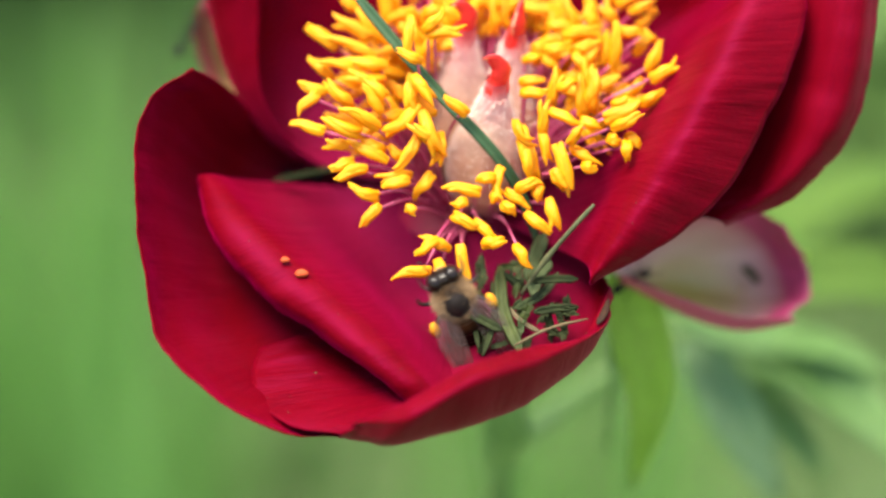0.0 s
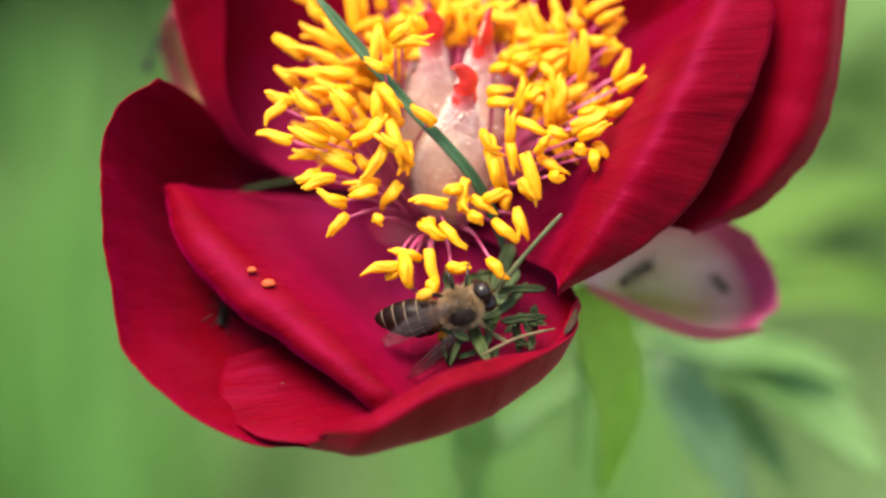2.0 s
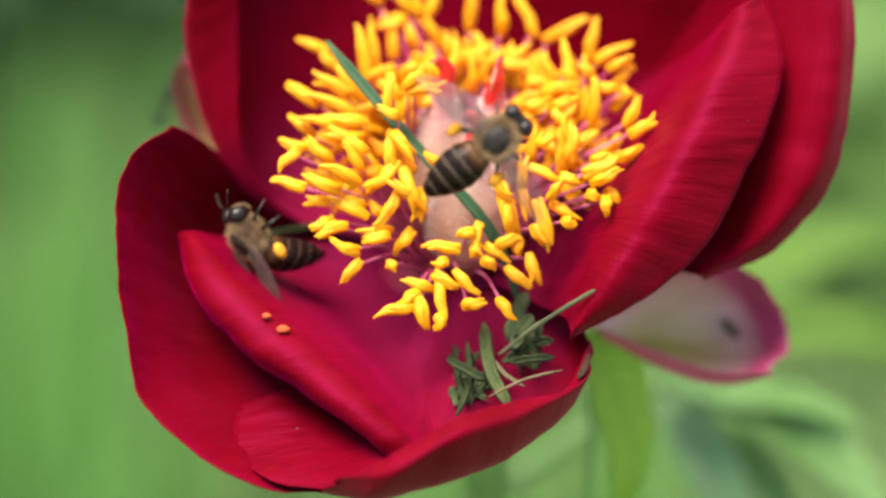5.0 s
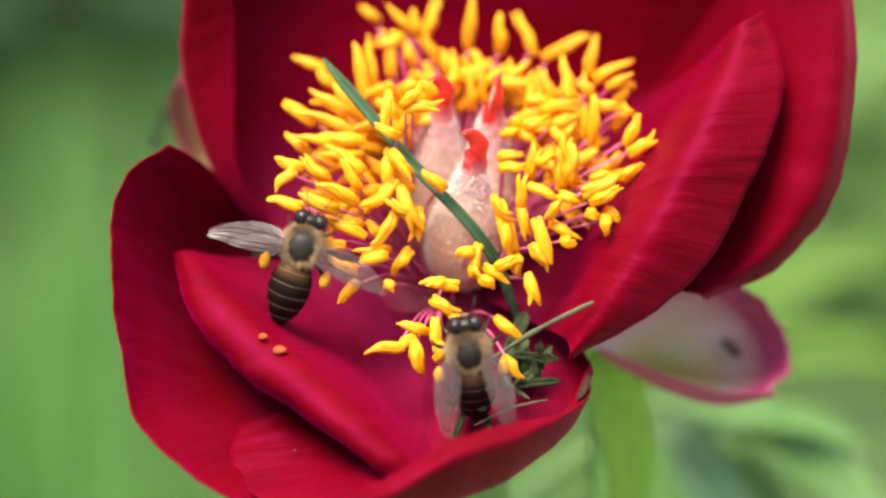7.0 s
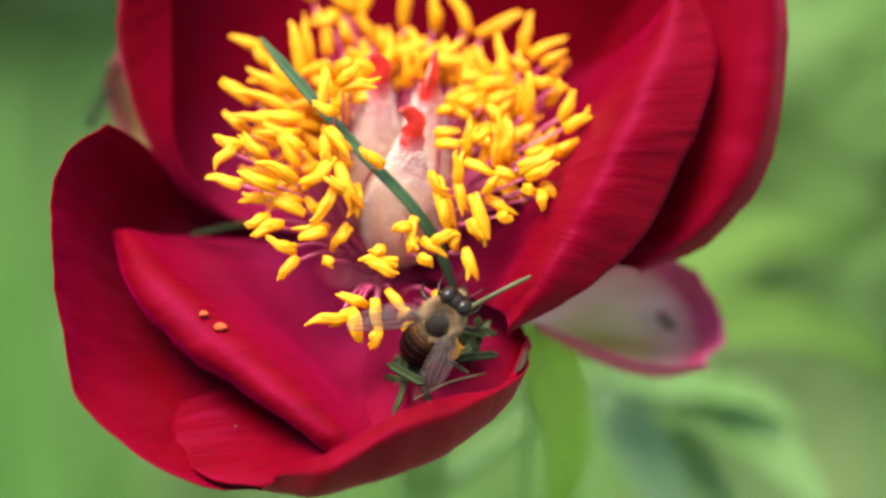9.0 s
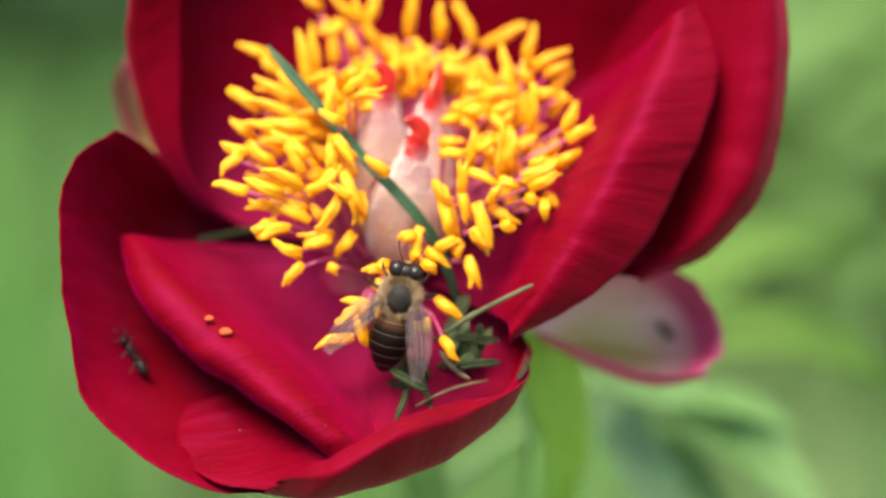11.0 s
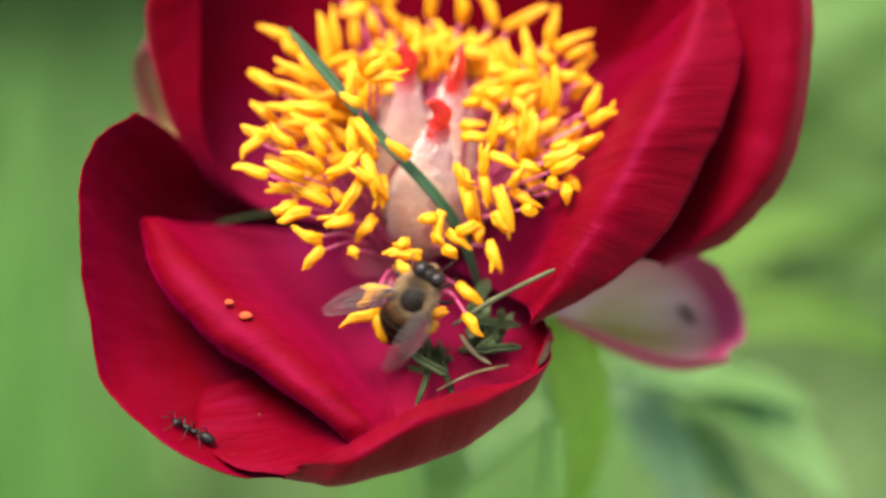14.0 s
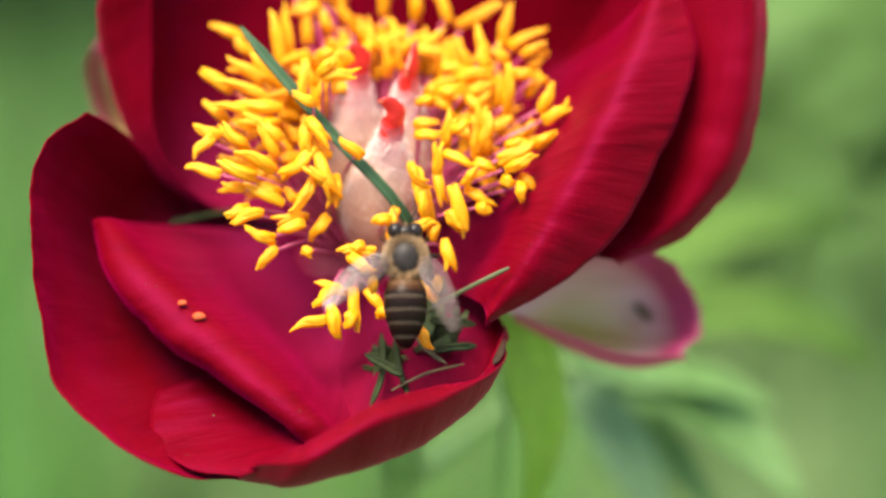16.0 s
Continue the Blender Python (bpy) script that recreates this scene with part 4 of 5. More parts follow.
def build_stalk():
    v, f = tube(spline([(-6.5, 0, 0), (-2, 0.3, 0), (2, 0.25, 0), (6.5, 0, 0)], 14), [0.2] * 4 + [0.28, 0.33, 0.28] + [0.25] * 6 + [0.15], 8, 0.6)
    return tagged(new("dry_stalk", mesh_of("dry_stalk", mm(v), f, STALK)), "thin dry grass stalk lying in the flower cup", "grass stalk")


stalk = build_stalk()


def fragment(name, centre, size, turn, mat, label, seed):
    """A torn, crumpled scrap of leaf."""
    rng = random.Random(seed)
    n, m, verts = 9, 6, []
    for i in range(n):
        for j in range(m):
            s, t = i / (n - 1) - 0.5, j / (m - 1) - 0.5
            torn = 1 + 0.6 * noise.noise((s * 5, t * 5, seed)) + 0.7 * noise.noise((s * 14, t * 14, seed + 4))
            verts.append(Vector((s * size * torn, t * size * 0.36 * torn * (1.1 - abs(s)), 0.12 * size * noise.noise((s * 4, t * 4, seed + 9)))))
    rot = Euler((rng.uniform(-0.6, 0.6), rng.uniform(-0.6, 0.6), radians(turn))).to_matrix()
    ob = new(name, mesh_of(name, [FACE @ (rot @ v) * 0.001 for v in verts], grid_faces(n, m), mat, smooth=False))
    ob.location = F(centre)
    k = ob.modifiers.new("thickness", "SOLIDIFY")
    k.thickness, k.offset = 0.00014, 0
    return tagged(ob, label, "leaf scrap", "clippings in the cup")


SWEPT = []


def build_litter():
    rng = random.Random(21)
    for k in range(15):
        u, v = rng.uniform(0, 1), rng.uniform(0, 1)
        start = Vector((1.9 + 5.0 * u, -7.8 - 8.6 * v, 5.0 + 7.0 * v + rng.uniform(0, 1.5)))
        ob = fragment("leaf_scrap", start, rng.uniform(1.5, 3.4), rng.uniform(0, 180), (SCRAP, FRESH, SCRAP, CLIPPING)[k % 4], "torn grey-green leaf scrap lying in the flower cup", k)
        kicked = Vector((0.6 + 4.6 * rng.random(), -11.5 - 4.5 * rng.random(), 0))
        swept = Vector((1.0 + 3.2 * rng.random(), -12.6 - 1.8 * rng.random(), 0))
        if k % 3 == 0:
            swept.x += 6.0
            swept.y += 2.2
        kicked.z, swept.z = -kicked.y * 0.75 - 0.4, -swept.y * 0.75 - 1.6
        SWEPT.append((ob, kicked - start, swept - start, rng.uniform(-60, 60)))
    for k in range(7):
        start = Vector((10.4 + rng.uniform(-1.5, 1.5), -13.4 + rng.uniform(-1.5, 1.2), 11 + rng.uniform(-1, 1)))
        ob = fragment("leaf_scrap", start, rng.uniform(1.9, 3.0), rng.uniform(0, 180), CLIPPING, "crumpled dark leaf scrap lying in the flower cup", 40 + k)
        SWEPT.append((ob, Vector((-0.9, 2.6, -1.5)), Vector((-0.6, 3.0, -2.2)), rng.uniform(-20, 20)))
    # blades: two ends at first, then the shift after each sweep
    for a, b, width, mat, kicked, swept in (
            ((4.0, -7.9, 7), (6.4, -17.0, 16), 1.3, FRESH, (0.4, -0.2, 0), (-2.4, -3.2, -5)), ((3.2, -9.5, 8), (2.2, -17, 16), 0.6, CLIPPING, (-0.6, -0.6, 0), (-0.8, -1.2, 0)),
            ((1.2, -10.3, 8), (1.8, -16.5, 14), 0.55, CLIPPING, (0, 0, 0), (2.6, -1.0, 0)), ((4.8, -12.1, 10), (8.4, -14.8, 12), 0.45, STRAW, (0.4, 0.3, 0), (1.2, 1.4, 0)),
            ((5.8, -12.4, 10), (10.4, -8.6, 7), 0.9, SCRAP, (0.6, 0.2, 0), (1.8, -0.2, 0)), ((5.4, -15.9, 17), (13.2, -13.2, 14), 0.22, STRAW, (-0.6, 0.4, 0), (-2.0, -0.6, -3)),
            ((7.4, -9.4, 9), (12.4, -9.2, 9), 0.8, CLIPPING, (-0.5, -0.4, 0), (0.2, 0.1, 0)), ((7.6, -12.6, 12), (12.4, -12.1, 11), 0.8, CLIPPING, (-0.5, 0.5, 0), (0.2, 0.2, 0)),
            ((4.2, -14.4, 15), (0.2, -12.4, 13), 0.9, CLIPPING, (0.2, 0.6, 0), (0.4, -0.4, 0)), ((8.9, -4.4, 4), (7.0, -9.6, 8), 1.5, SCRAP, (0.2, -0.4, 0), (0.3, -0.4, 0)),
            ((9.5, -7.2, 7), (7.4, -10.9, 10), 1.4, SCRAP, (0.2, 0, 0), (-0.3, -0.4, 0))):
        a, b = Vector(a), Vector(b)
        side = Vector((-(b - a).y, (b - a).x, 2)) * rng.uniform(-0.1, 0.1)
        ob = cut_blade("grass_clipping", [a, a.lerp(b, 0.5) + side, b], width, mat, "small wilted grass clipping lying in the flower cup")
        tagged(ob, group="clippings in the cup")
        SWEPT.append((ob, Vector(kicked), Vector(swept), rng.uniform(-8, 8)))
    tagged(cut_blade("grass_clipping", [(32.6, -8.4, -14), (33.5, -9.3, -14), (34.5, -10.3, -14)], 0.8, SCRAP, "small grass clipping lying on the bract"), group="clippings in the cup")


build_litter()


# ---------------- insects ----------------
def leg(points, radii):
    line = spline(points, 12)
    r = np.interp(np.linspace(0, 1, 12), np.linspace(0, 1, len(radii)), radii)
    return tube(line, list(r), 6)


def fur(count, radius, length, seed, face=False):
    """Short tapered hairs standing off a rounded body."""
    rng = random.Random(seed)
    verts, faces = [], []
    for _ in range(count):
        d = Vector((rng.gauss(0, 1), rng.gauss(0, 1), rng.gauss(0, 1))).normalized()
        worn = (d.x + 0.12) ** 2 + d.y ** 2 < rng.uniform(0.36, 0.62) and d.z > 0
        if face and (d.x > -0.35 and abs(d.y) > 0.25 or d.z > 0.1 and d.x > -0.6):
            continue
        if worn and not face and rng.random() < 0.93:
            continue
        reach = length * (0.22 if worn and not face else 1.0)
        p = Vector((d.x * radius[0], d.y * radius[1], d.z * radius[2])) * 0.95
        q = p + (d + Vector((rng.uniform(-0.4, 0.2), rng.uniform(-0.3, 0.3), rng.uniform(-0.3, 0.3)))) * reach * rng.uniform(0.6, 1.2)
        s = d.cross(Vector((rng.uniform(-1, 1), rng.uniform(-1, 1), 1))).normalized() * 0.034
        t = d.cross(s).normalized() * 0.034
        o = len(verts)
        verts += [p + s, p - s * 0.5 + t, p - s * 0.5 - t, q]
        faces += [(o, o + 1, o + 3), (o + 1, o + 2, o + 3), (o + 2, o, o + 3)]
    return verts, faces


def wing(length, width, sign):
    """A rounded clear wing, root at the origin, trailing along -x and outward."""
    verts, n, m = [], 12, 5
    for i in range(n):
        s = i / (n - 1)
        k = width * (math.sin(math.pi * (0.06 + 0.9 * s ** 0.75)) ** 0.6)
        for j in range(m):
            t = j / (m - 1)
            verts.append((-length * s, sign * (0.07 * length * s + k * (t - 0.35)), 0.18 * math.sin(3 * t + 2 * s)))
    return verts, grid_faces(n, m)


def wing_veins(length, width, sign):
    out = []
    for t0, t1 in ((-0.33, -0.28), (-0.2, 0.05), (0.0, 0.3), (0.2, 0.5)):
        pts = []
        for s in (0.02, 0.35, 0.7, 0.93):
            k = width * (math.sin(math.pi * (0.06 + 0.9 * s ** 0.75)) ** 0.6)
            t = t0 + (t1 - t0) * s
            pts.append((-length * s, sign * (0.07 * length * s + k * t), 0.05 + 0.18 * math.sin(3 * (t + 0.35) + 2 * s)))
        out.append(tube(spline(pts, 8), [0.036] * 8, 4))
    return joined(out)


def wing_pose(sgn, x0, turn, lift):
    """A wing's pose on its bee: turn opens it sideways, lift raises it."""
    m = Euler((sgn * radians(lift), 0, 0)).to_matrix() @ Euler((0, 0, -sgn * radians(turn))).to_matrix() @ Euler((0, radians(6), 0)).to_matrix()
    return Matrix.Translation((x0 * 0.00097, sgn * 0.0017, 0.0012)) @ m.to_4x4()


def bee_mm(verts):
    return mm(Vector(p) * 0.97 for p in verts)


def build_bee(label, spread):
    bee = tagged(new("honey_bee"), label, "bee")
    wings = []
    v, f = blob((0, 0, 0), (2.3, 2.1, 1.9), 14, 20)
    thorax = part("thorax", mesh_of("thorax", bee_mm(v), f, BEE_BACK), bee, label="dark thorax with tawny fur")
    v, f = fur(9000, (2.3, 2.12, 1.9), 0.66, 2)
    part("fur", mesh_of("fur", bee_mm(v), f, BEE_FUR, smooth=False), thorax)
    rows, sides, verts = 46, 20, []
    for i in range(rows):
        s = i / (rows - 1)
        x = -1.9 - 7.8 * s
        r = 2.3 * (math.sin(math.pi * min(1, 0.1 + 0.88 * s ** 0.82)) ** 0.62) + 0.05
        step = ((-x * 0.72) % 1.0)
        r *= 0.97 + 0.06 * step
        drop = -0.5 - 1.6 * s * s
        for k in range(sides):
            a = 2 * math.pi * k / sides
            verts.append((x, math.cos(a) * r, drop + math.sin(a) * r * 0.86))
    faces = grid_faces(rows, sides, True) + [tuple(range(sides))[::-1], tuple(range((rows - 1) * sides, rows * sides))]
    tail = part("abdomen", mesh_of("abdomen", bee_mm(verts), faces, BANDED), bee, label="dark abdomen with pale hair bands")
    v, f = blob((0, 0, 0), (0.95, 1.7, 1.35), 12, 18)
    head = part("head", mesh_of("head", bee_mm(v), f, BEE_DARK), bee, Matrix.Translation((0.00262, 0, -0.0003)), "dark head with tawny fur")
    v, f = fur(1500, (0.98, 1.62, 1.36), 0.42, 3, True)
    part("fur", mesh_of("fur", bee_mm(v), f, BEE_FUR, smooth=False), head)
    for sgn in (1, -1):
        v, f = blob((0.16, sgn * 1.02, 0.42), (0.96, 0.92, 1.16), 12, 14)
        part("eye", mesh_of("eye", bee_mm(v), f, BEE_EYE), head, label="glossy black compound eye")
        v, f = leg([(0.8, sgn * 0.35, 0.3), (1.5, sgn * 0.7, 0.9), (1.9, sgn * 1.0, 0.9), (3.2, sgn * 1.5, 0.2)], [0.08, 0.06, 0.07, 0.07])
        part("antenna", mesh_of("antenna", bee_mm(v), f, BEE_DARK), head)
        for x0, x1, y1, z1 in ((1.0, 2.3, 2.5, -2.7), (0.1, 0.4, 3.6, -2.7), (-0.8, -3.0, 3.4, -1.9)):
            v, f = leg([(x0, sgn * 1.2, -1.2), ((x0 + x1) / 2, sgn * (y1 * 0.75), -1.0), (x1, sgn * y1, z1 + 0.9), (x1 * 1.25, sgn * y1 * 1.05, z1 - 0.4)], [0.24, 0.26, 0.22, 0.08] if x1 < 2 else [0.2, 0.2, 0.15, 0.06])
            ob = part("leg", mesh_of("leg", bee_mm(v), f, BEE_DARK), bee)
            if x1 < 0:
                v, f = blob((x1 * 0.95, sgn * y1 * 1.02, z1 + 1.1), (1.0, 0.62, 0.68), 8, 10, 0.2, 4)
                part("pollen_load", mesh_of("pollen_load", bee_mm(v), f, POLLEN), ob, label="packed orange pollen load")
        for length, width, x0, turn in ((8.8, 3.0, -0.3, spread), (6.2, 2.1, -1.0, spread + 10)):
            v, f = wing(length, width, sgn)
            w = part("wing", mesh_of("wing", bee_mm(v), f, WING), bee, wing_pose(sgn, x0, turn, 0), "clear brownish veined wing")
            wings.append((w, sgn, x0, turn - spread))
            v, f = wing_veins(length, width, sgn)
            part("vein", mesh_of("vein", bee_mm(v), f, VEIN), w)
    return bee, wings, tail


def build_ant(label):
    ant = tagged(new("ant"), label, "ant")
    v, f = joined([blob((0.3, 0, 0), (0.95, 0.45, 0.5)), blob((-0.9, 0, 0), (0.7, 0.38, 0.42)), blob((-1.7, 0, 0.25), (0.25, 0.2, 0.35))])
    part("thorax", mesh_of("thorax", mm(Vector(p) * 0.71 for p in v), f, ANT), ant)
    v, f = blob((2.0, 0, 0.05), (0.85, 0.72, 0.5))
    part("head", mesh_of("head", mm(Vector(p) * 0.71 for p in v), f, ANT), ant)
    v, f = blob((-3.1, 0, 0.1), (1.3, 0.85, 0.8))
    part("gaster", mesh_of("gaster", mm(Vector(p) * 0.71 for p in v), f, ANT), ant)
    for s in (1, -1):
        v, f = leg([(2.6, s * 0.3, 0.2), (3.2, s * 1.1, 0.7), (4.3, s * 1.3, 0.1)], [0.09, 0.08, 0.08])
        part("antenna", mesh_of("antenna", mm(Vector(p) * 0.71 for p in v), f, ANT), ant)
        for x0, x1 in ((0.8, 2.4), (0.1, -0.2), (-0.7, -2.8)):
            v, f = leg([(x0, s * 0.3, -0.2), ((x0 + x1) / 2, s * 1.3, 0.7), (x1, s * 2.3, -0.3), (x1 * 1.2, s * 2.8, -0.75)], [0.14, 0.12, 0.09, 0.06])
            part("leg", mesh_of("leg", mm(Vector(p) * 0.71 for p in v), f, ANT), ant)
    return ant


forager, forager_wings, forager_tail = build_bee("brown honey bee gathering pollen at the stamens", 22)
visitor, visitor_wings, visitor_tail = build_bee("brown honey bee with orange pollen loads, coming and going", 30)
petal_ant = build_ant("black ant walking over the crimson petal")
bract_ant = build_ant("black ant on the bract beneath the flower")
still_ant = build_ant("black ant on the bract behind the petal")


def resting(u, v, w, heading, nx, ny, nz):
    """A pose on a sloping petal, feet towards it, in the flower's frame."""
    up = Vector((nx, ny, nz)).normalized()
    h = Vector((math.cos(radians(heading)), math.sin(radians(heading)), 0))
    left = up.cross(h).normalized()
    fwd = left.cross(up)
    m = FACE @ Matrix((fwd, left, up)).transposed()
    return Matrix.Translation(F(Vector((u, v, w)) + up * 0.6)) @ m.to_4x4()


def facing(u, v, w, heading, pitch, roll=0.0):
    """A pose in the flower's frame: heading turns from +x to +y, pitch lifts the head out of the face."""
    h, p = radians(heading), radians(pitch)
    fwd = Vector((math.cos(h) * math.cos(p), math.sin(h) * math.cos(p), math.sin(p)))
    left = Vector((-math.sin(h), math.cos(h), 0))
    up = fwd.cross(left)
    m = FACE @ Matrix((fwd, left, up)).transposed() @ Matrix.Rotation(radians(roll), 3, "X")
    return Matrix.Translation(F((u, v, w))) @ m.to_4x4()


def curl(a):
    """The abdomen's pose on its bee, bent down at its waist."""
    waist = Vector((-0.0017, 0, -0.0005))
    return Matrix.Translation(waist) @ Matrix.Rotation(radians(-a), 4, "Y") @ Matrix.Translation(-waist)


def flutter(wings, calm, flights):
    """Wings: rows of (seconds, opening of the left pair, of the right pair) at rest, and spans of beating flight."""
    for ob, sgn, x0, extra in wings:
        rows = [(t, wing_pose(sgn, x0, (a if sgn > 0 else b) - 7 + extra * 0.6, 0)) for t, a, b in calm if not any(s < t < e for s, e, _, _ in flights)]
        for begin, end, opening, beat in flights:
            n = int(round((end - begin) * FPS))
            rows += [(begin + k / FPS, wing_pose(sgn, x0, opening, beat * (1 if k % 2 else -0.6))) for k in range(1, n)]
        walk(ob, sorted(rows, key=lambda r: r[0]))


def motions():
    flutter(forager_wings, (
        (0.0, 6, 6), (1.25, 5, 5), (1.4, 62, 12), (1.55, 40, 20), (1.7, 30, 10), (2.0, 8, 16), (2.6, 4, 40), (3.0, 30, 20), (3.5, 10, 10), (4.5, 8, 6),
        (6.0, 10, 10), (7.2, 14, 14), (7.8, 20, 20), (8.0, 40, 10), (8.2, 40, 6), (8.4, 30, 18), (8.5, 50, 4), (8.8, 40, 4), (9.0, 45, 12), (9.2, 40, 14),
        (10.0, 20, 20), (11.3, 38, 14), (11.6, 38, 12), (11.9, 45, 8), (12.2, 40, 4), (12.5, 18, 30), (12.8, 4, 30), (13.1, 10, 10), (13.4, 30, 18), (13.7, 10, 10),
        (14.0, 42, 2), (14.3, 10, 20), (14.6, 14, 14), (14.9, 8, 14), (15.2, 4, 20), (15.4, 14, 14), (16.0, 55, 25)),
        [(4.6, 5.9, 72, 38), (7.25, 7.75, 50, 20), (15.5, 15.95, 45, 16)])
    flutter(visitor_wings, ((0.0, 14, 14), (2.3, 14, 14), (3.5, 2, 2), (5.0, 2, 2), (5.2, 14, 26), (6.7, 18, 18), (8.0, 14, 14), (16.0, 14, 14)), [(2.4, 3.4, 74, 38), (6.8, 7.9, 74, 38)])
    walk(visitor_tail, [(t, curl(a)) for t, a in ((0.0, 12), (3.1, 12), (3.5, 60), (4.1, 66), (4.6, 52), (5.2, 38), (6.7, 14), (16.0, 12))])
    walk(forager_tail, [(t, curl(a)) for t, a in ((0.0, 14), (1.4, 4), (2.2, 18), (3.0, 8), (3.7, 20), (4.6, 6), (7.5, 12), (9.0, 16), (11.6, 6), (12.8, 20), (14.0, 14), (15.3, 18), (16.0, 2))])
    walk(forager, [(t, facing(*r)) for t, *r in (
        (0, -0.9, -11.1, 13.5, 118, 25, 0), (0.2, -4.0, -11.4, 13.5, 130, 25, 0), (0.4, -3.4, -11.0, 13.5, 117, 25, 0), (0.5, -4.3, -10.9, 14, 120, 25, 0),
        (0.6, -5.2, -11.2, 14.5, 126, 25, 0), (0.8, -6.9, -11.0, 14.5, 130, 20, 0), (1, -6.5, -11.0, 14.5, 116, 15, 0), (1.2, -2.8, -9.8, 14.5, 96, -15, 0),
        (1.4, -1.5, -8.2, 14.5, 70, -20, 0), (1.5, -0.9, -8.5, 14.5, 60, -18, 0), (1.6, 0.3, -8.8, 14.5, 51, -15, 0), (1.8, 1.4, -10.5, 14.5, 32, -5, 33),
        (2, 3.3, -11.0, 14.5, 27, 0, 43), (2.2, 4.3, -11.8, 15.5, 7, 0, 45), (2.4, 5.6, -10.2, 15.5, 15, 0, 45), (2.5, 5.0, -12.4, 16, 12, 2, 48),
        (2.6, 4.1, -14.3, 16.5, 7, 5, 50), (2.8, 3.5, -12.1, 15.5, 31, 5, 40), (3, 4.9, -10.8, 14.5, 60, 25, 10), (3.3, 1.1, -11.4, 14.5, 88, 30, 0),
        (3.5, -1.0, -9.8, 13.5, 92, 35, 0), (3.7, -2.1, -11.4, 14.5, 107, 30, 0), (3.9, -2.0, -12.5, 17.5, 98, 25, 0), (4, -0.7, -11.9, 17.5, 93, 23, 0),
        (4.1, 0.0, -11.5, 17.5, 87, 22, 0), (4.3, 0.7, -11.0, 16.5, 79, 20, 0), (4.5, -2.5, -10.6, 16.5, 97, 18, 0), (4.6, 0.7, -9.5, 17.5, 91, -5, 0),
        (4.7, 0.7, -4.1, 18.5, 88, -15, 0), (4.8, 3.3, -3.1, 16, 72, -10, 0), (4.9, 3.5, 4.8, 20, 62, 0, 0), (5, 5.5, 11.3, 24, 40, 0, 10),
        (5.2, 8.8, 6.0, 24, 50, 0, 5), (5.6, 7.9, -1.0, 24, 75, 0, 0), (6.1, 4.9, -6.0, 16, 88, -5, 0), (6.7, 3.2, -8.5, 17.5, 92, 5, 0),
        (7.3, 2.6, -8.7, 16.5, 95, 30, 0), (7.4, 3.5, -9.2, 16.5, 85, 32, 0), (7.5, 5.2, -7.2, 16.5, 80, 32, 0), (7.6, 4.9, -9.0, 16.5, 95, 28, 0),
        (7.7, 1.5, -7.4, 16.5, 94, 24, 0), (7.8, 2.6, -4.9, 16.5, 77, 20, 0), (7.9, 3.1, -6.8, 15.5, 83, 22, 0), (8, 2.4, -6.8, 15.5, 75, 25, 0),
        (8.1, 3.7, -7.6, 15.5, 60, 25, 0), (8.2, 3.6, -6.8, 15.5, 67, 22, 0), (8.4, 3.7, -4.4, 15.5, 84, 15, 0), (8.5, 4.4, -4.4, 15.5, 65, 18, 0),
        (8.6, 3.8, -8.8, 15.5, 46, 25, 0), (8.8, 2.9, -6.1, 15.5, 64, 25, 0), (9, 6.4, -7.9, 15.5, 52, 28, 0), (9.2, 6.8, -6.3, 15.5, 51, 28, 0),
        (10, 5.9, -8.4, 15.5, 62, 20, 0), (10.7, 3.1, -6.0, 15.5, 79, 10, 0), (11.3, 1.0, -4.0, 15.5, 70, 12, 0), (11.5, 2.6, -4.8, 15.5, 62, 13, 0),
        (11.6, 3.1, -4.9, 15.5, 60, 14, 0), (11.9, 3.5, -2.4, 15.5, 61, 12, 0), (12, 3.0, -2.9, 15.5, 58, 13, 0), (12.2, 3.1, -4.6, 15.5, 51, 15, 0),
        (12.5, 9.5, -7.8, 15.5, 40, 0, 43), (12.8, 10.0, -7.7, 15.5, 29, 0, 53), (13, 8.0, -10.1, 15.5, 40, 5, 46), (13.1, 4.3, -8.9, 15.5, 91, 35, 0),
        (13.4, -1.6, -7.9, 15.5, 92, -10, 0), (13.5, -3.4, -9.0, 15.5, 108, 5, 0), (13.7, -3.5, -9.8, 15.5, 104, 10, 0), (14, 1.2, -6.1, 15.5, 57, 25, 0),
        (14.3, 8.4, -7.2, 15.5, 78, 20, 0), (14.5, 7.7, -6.4, 15.5, 82, 15, 0), (14.6, 8.6, -8.6, 15.5, 93, 10, 0), (14.9, 11.7, -8.5, 15.5, 48, 0, 43),
        (15, 10.7, -8.6, 15.5, 48, 0, 45), (15.2, 9.9, -7.6, 15.5, 40, 0, 48), (15.4, 11.3, -8.0, 15.5, 45, 0, 40), (15.5, 10.3, -8.5, 15.5, 55, 0, 5),
        (15.6, 4.2, -8.6, 16.5, 91, 20, 0), (16, 4.8, -2.3, 17.5, 90, -10, 0))])
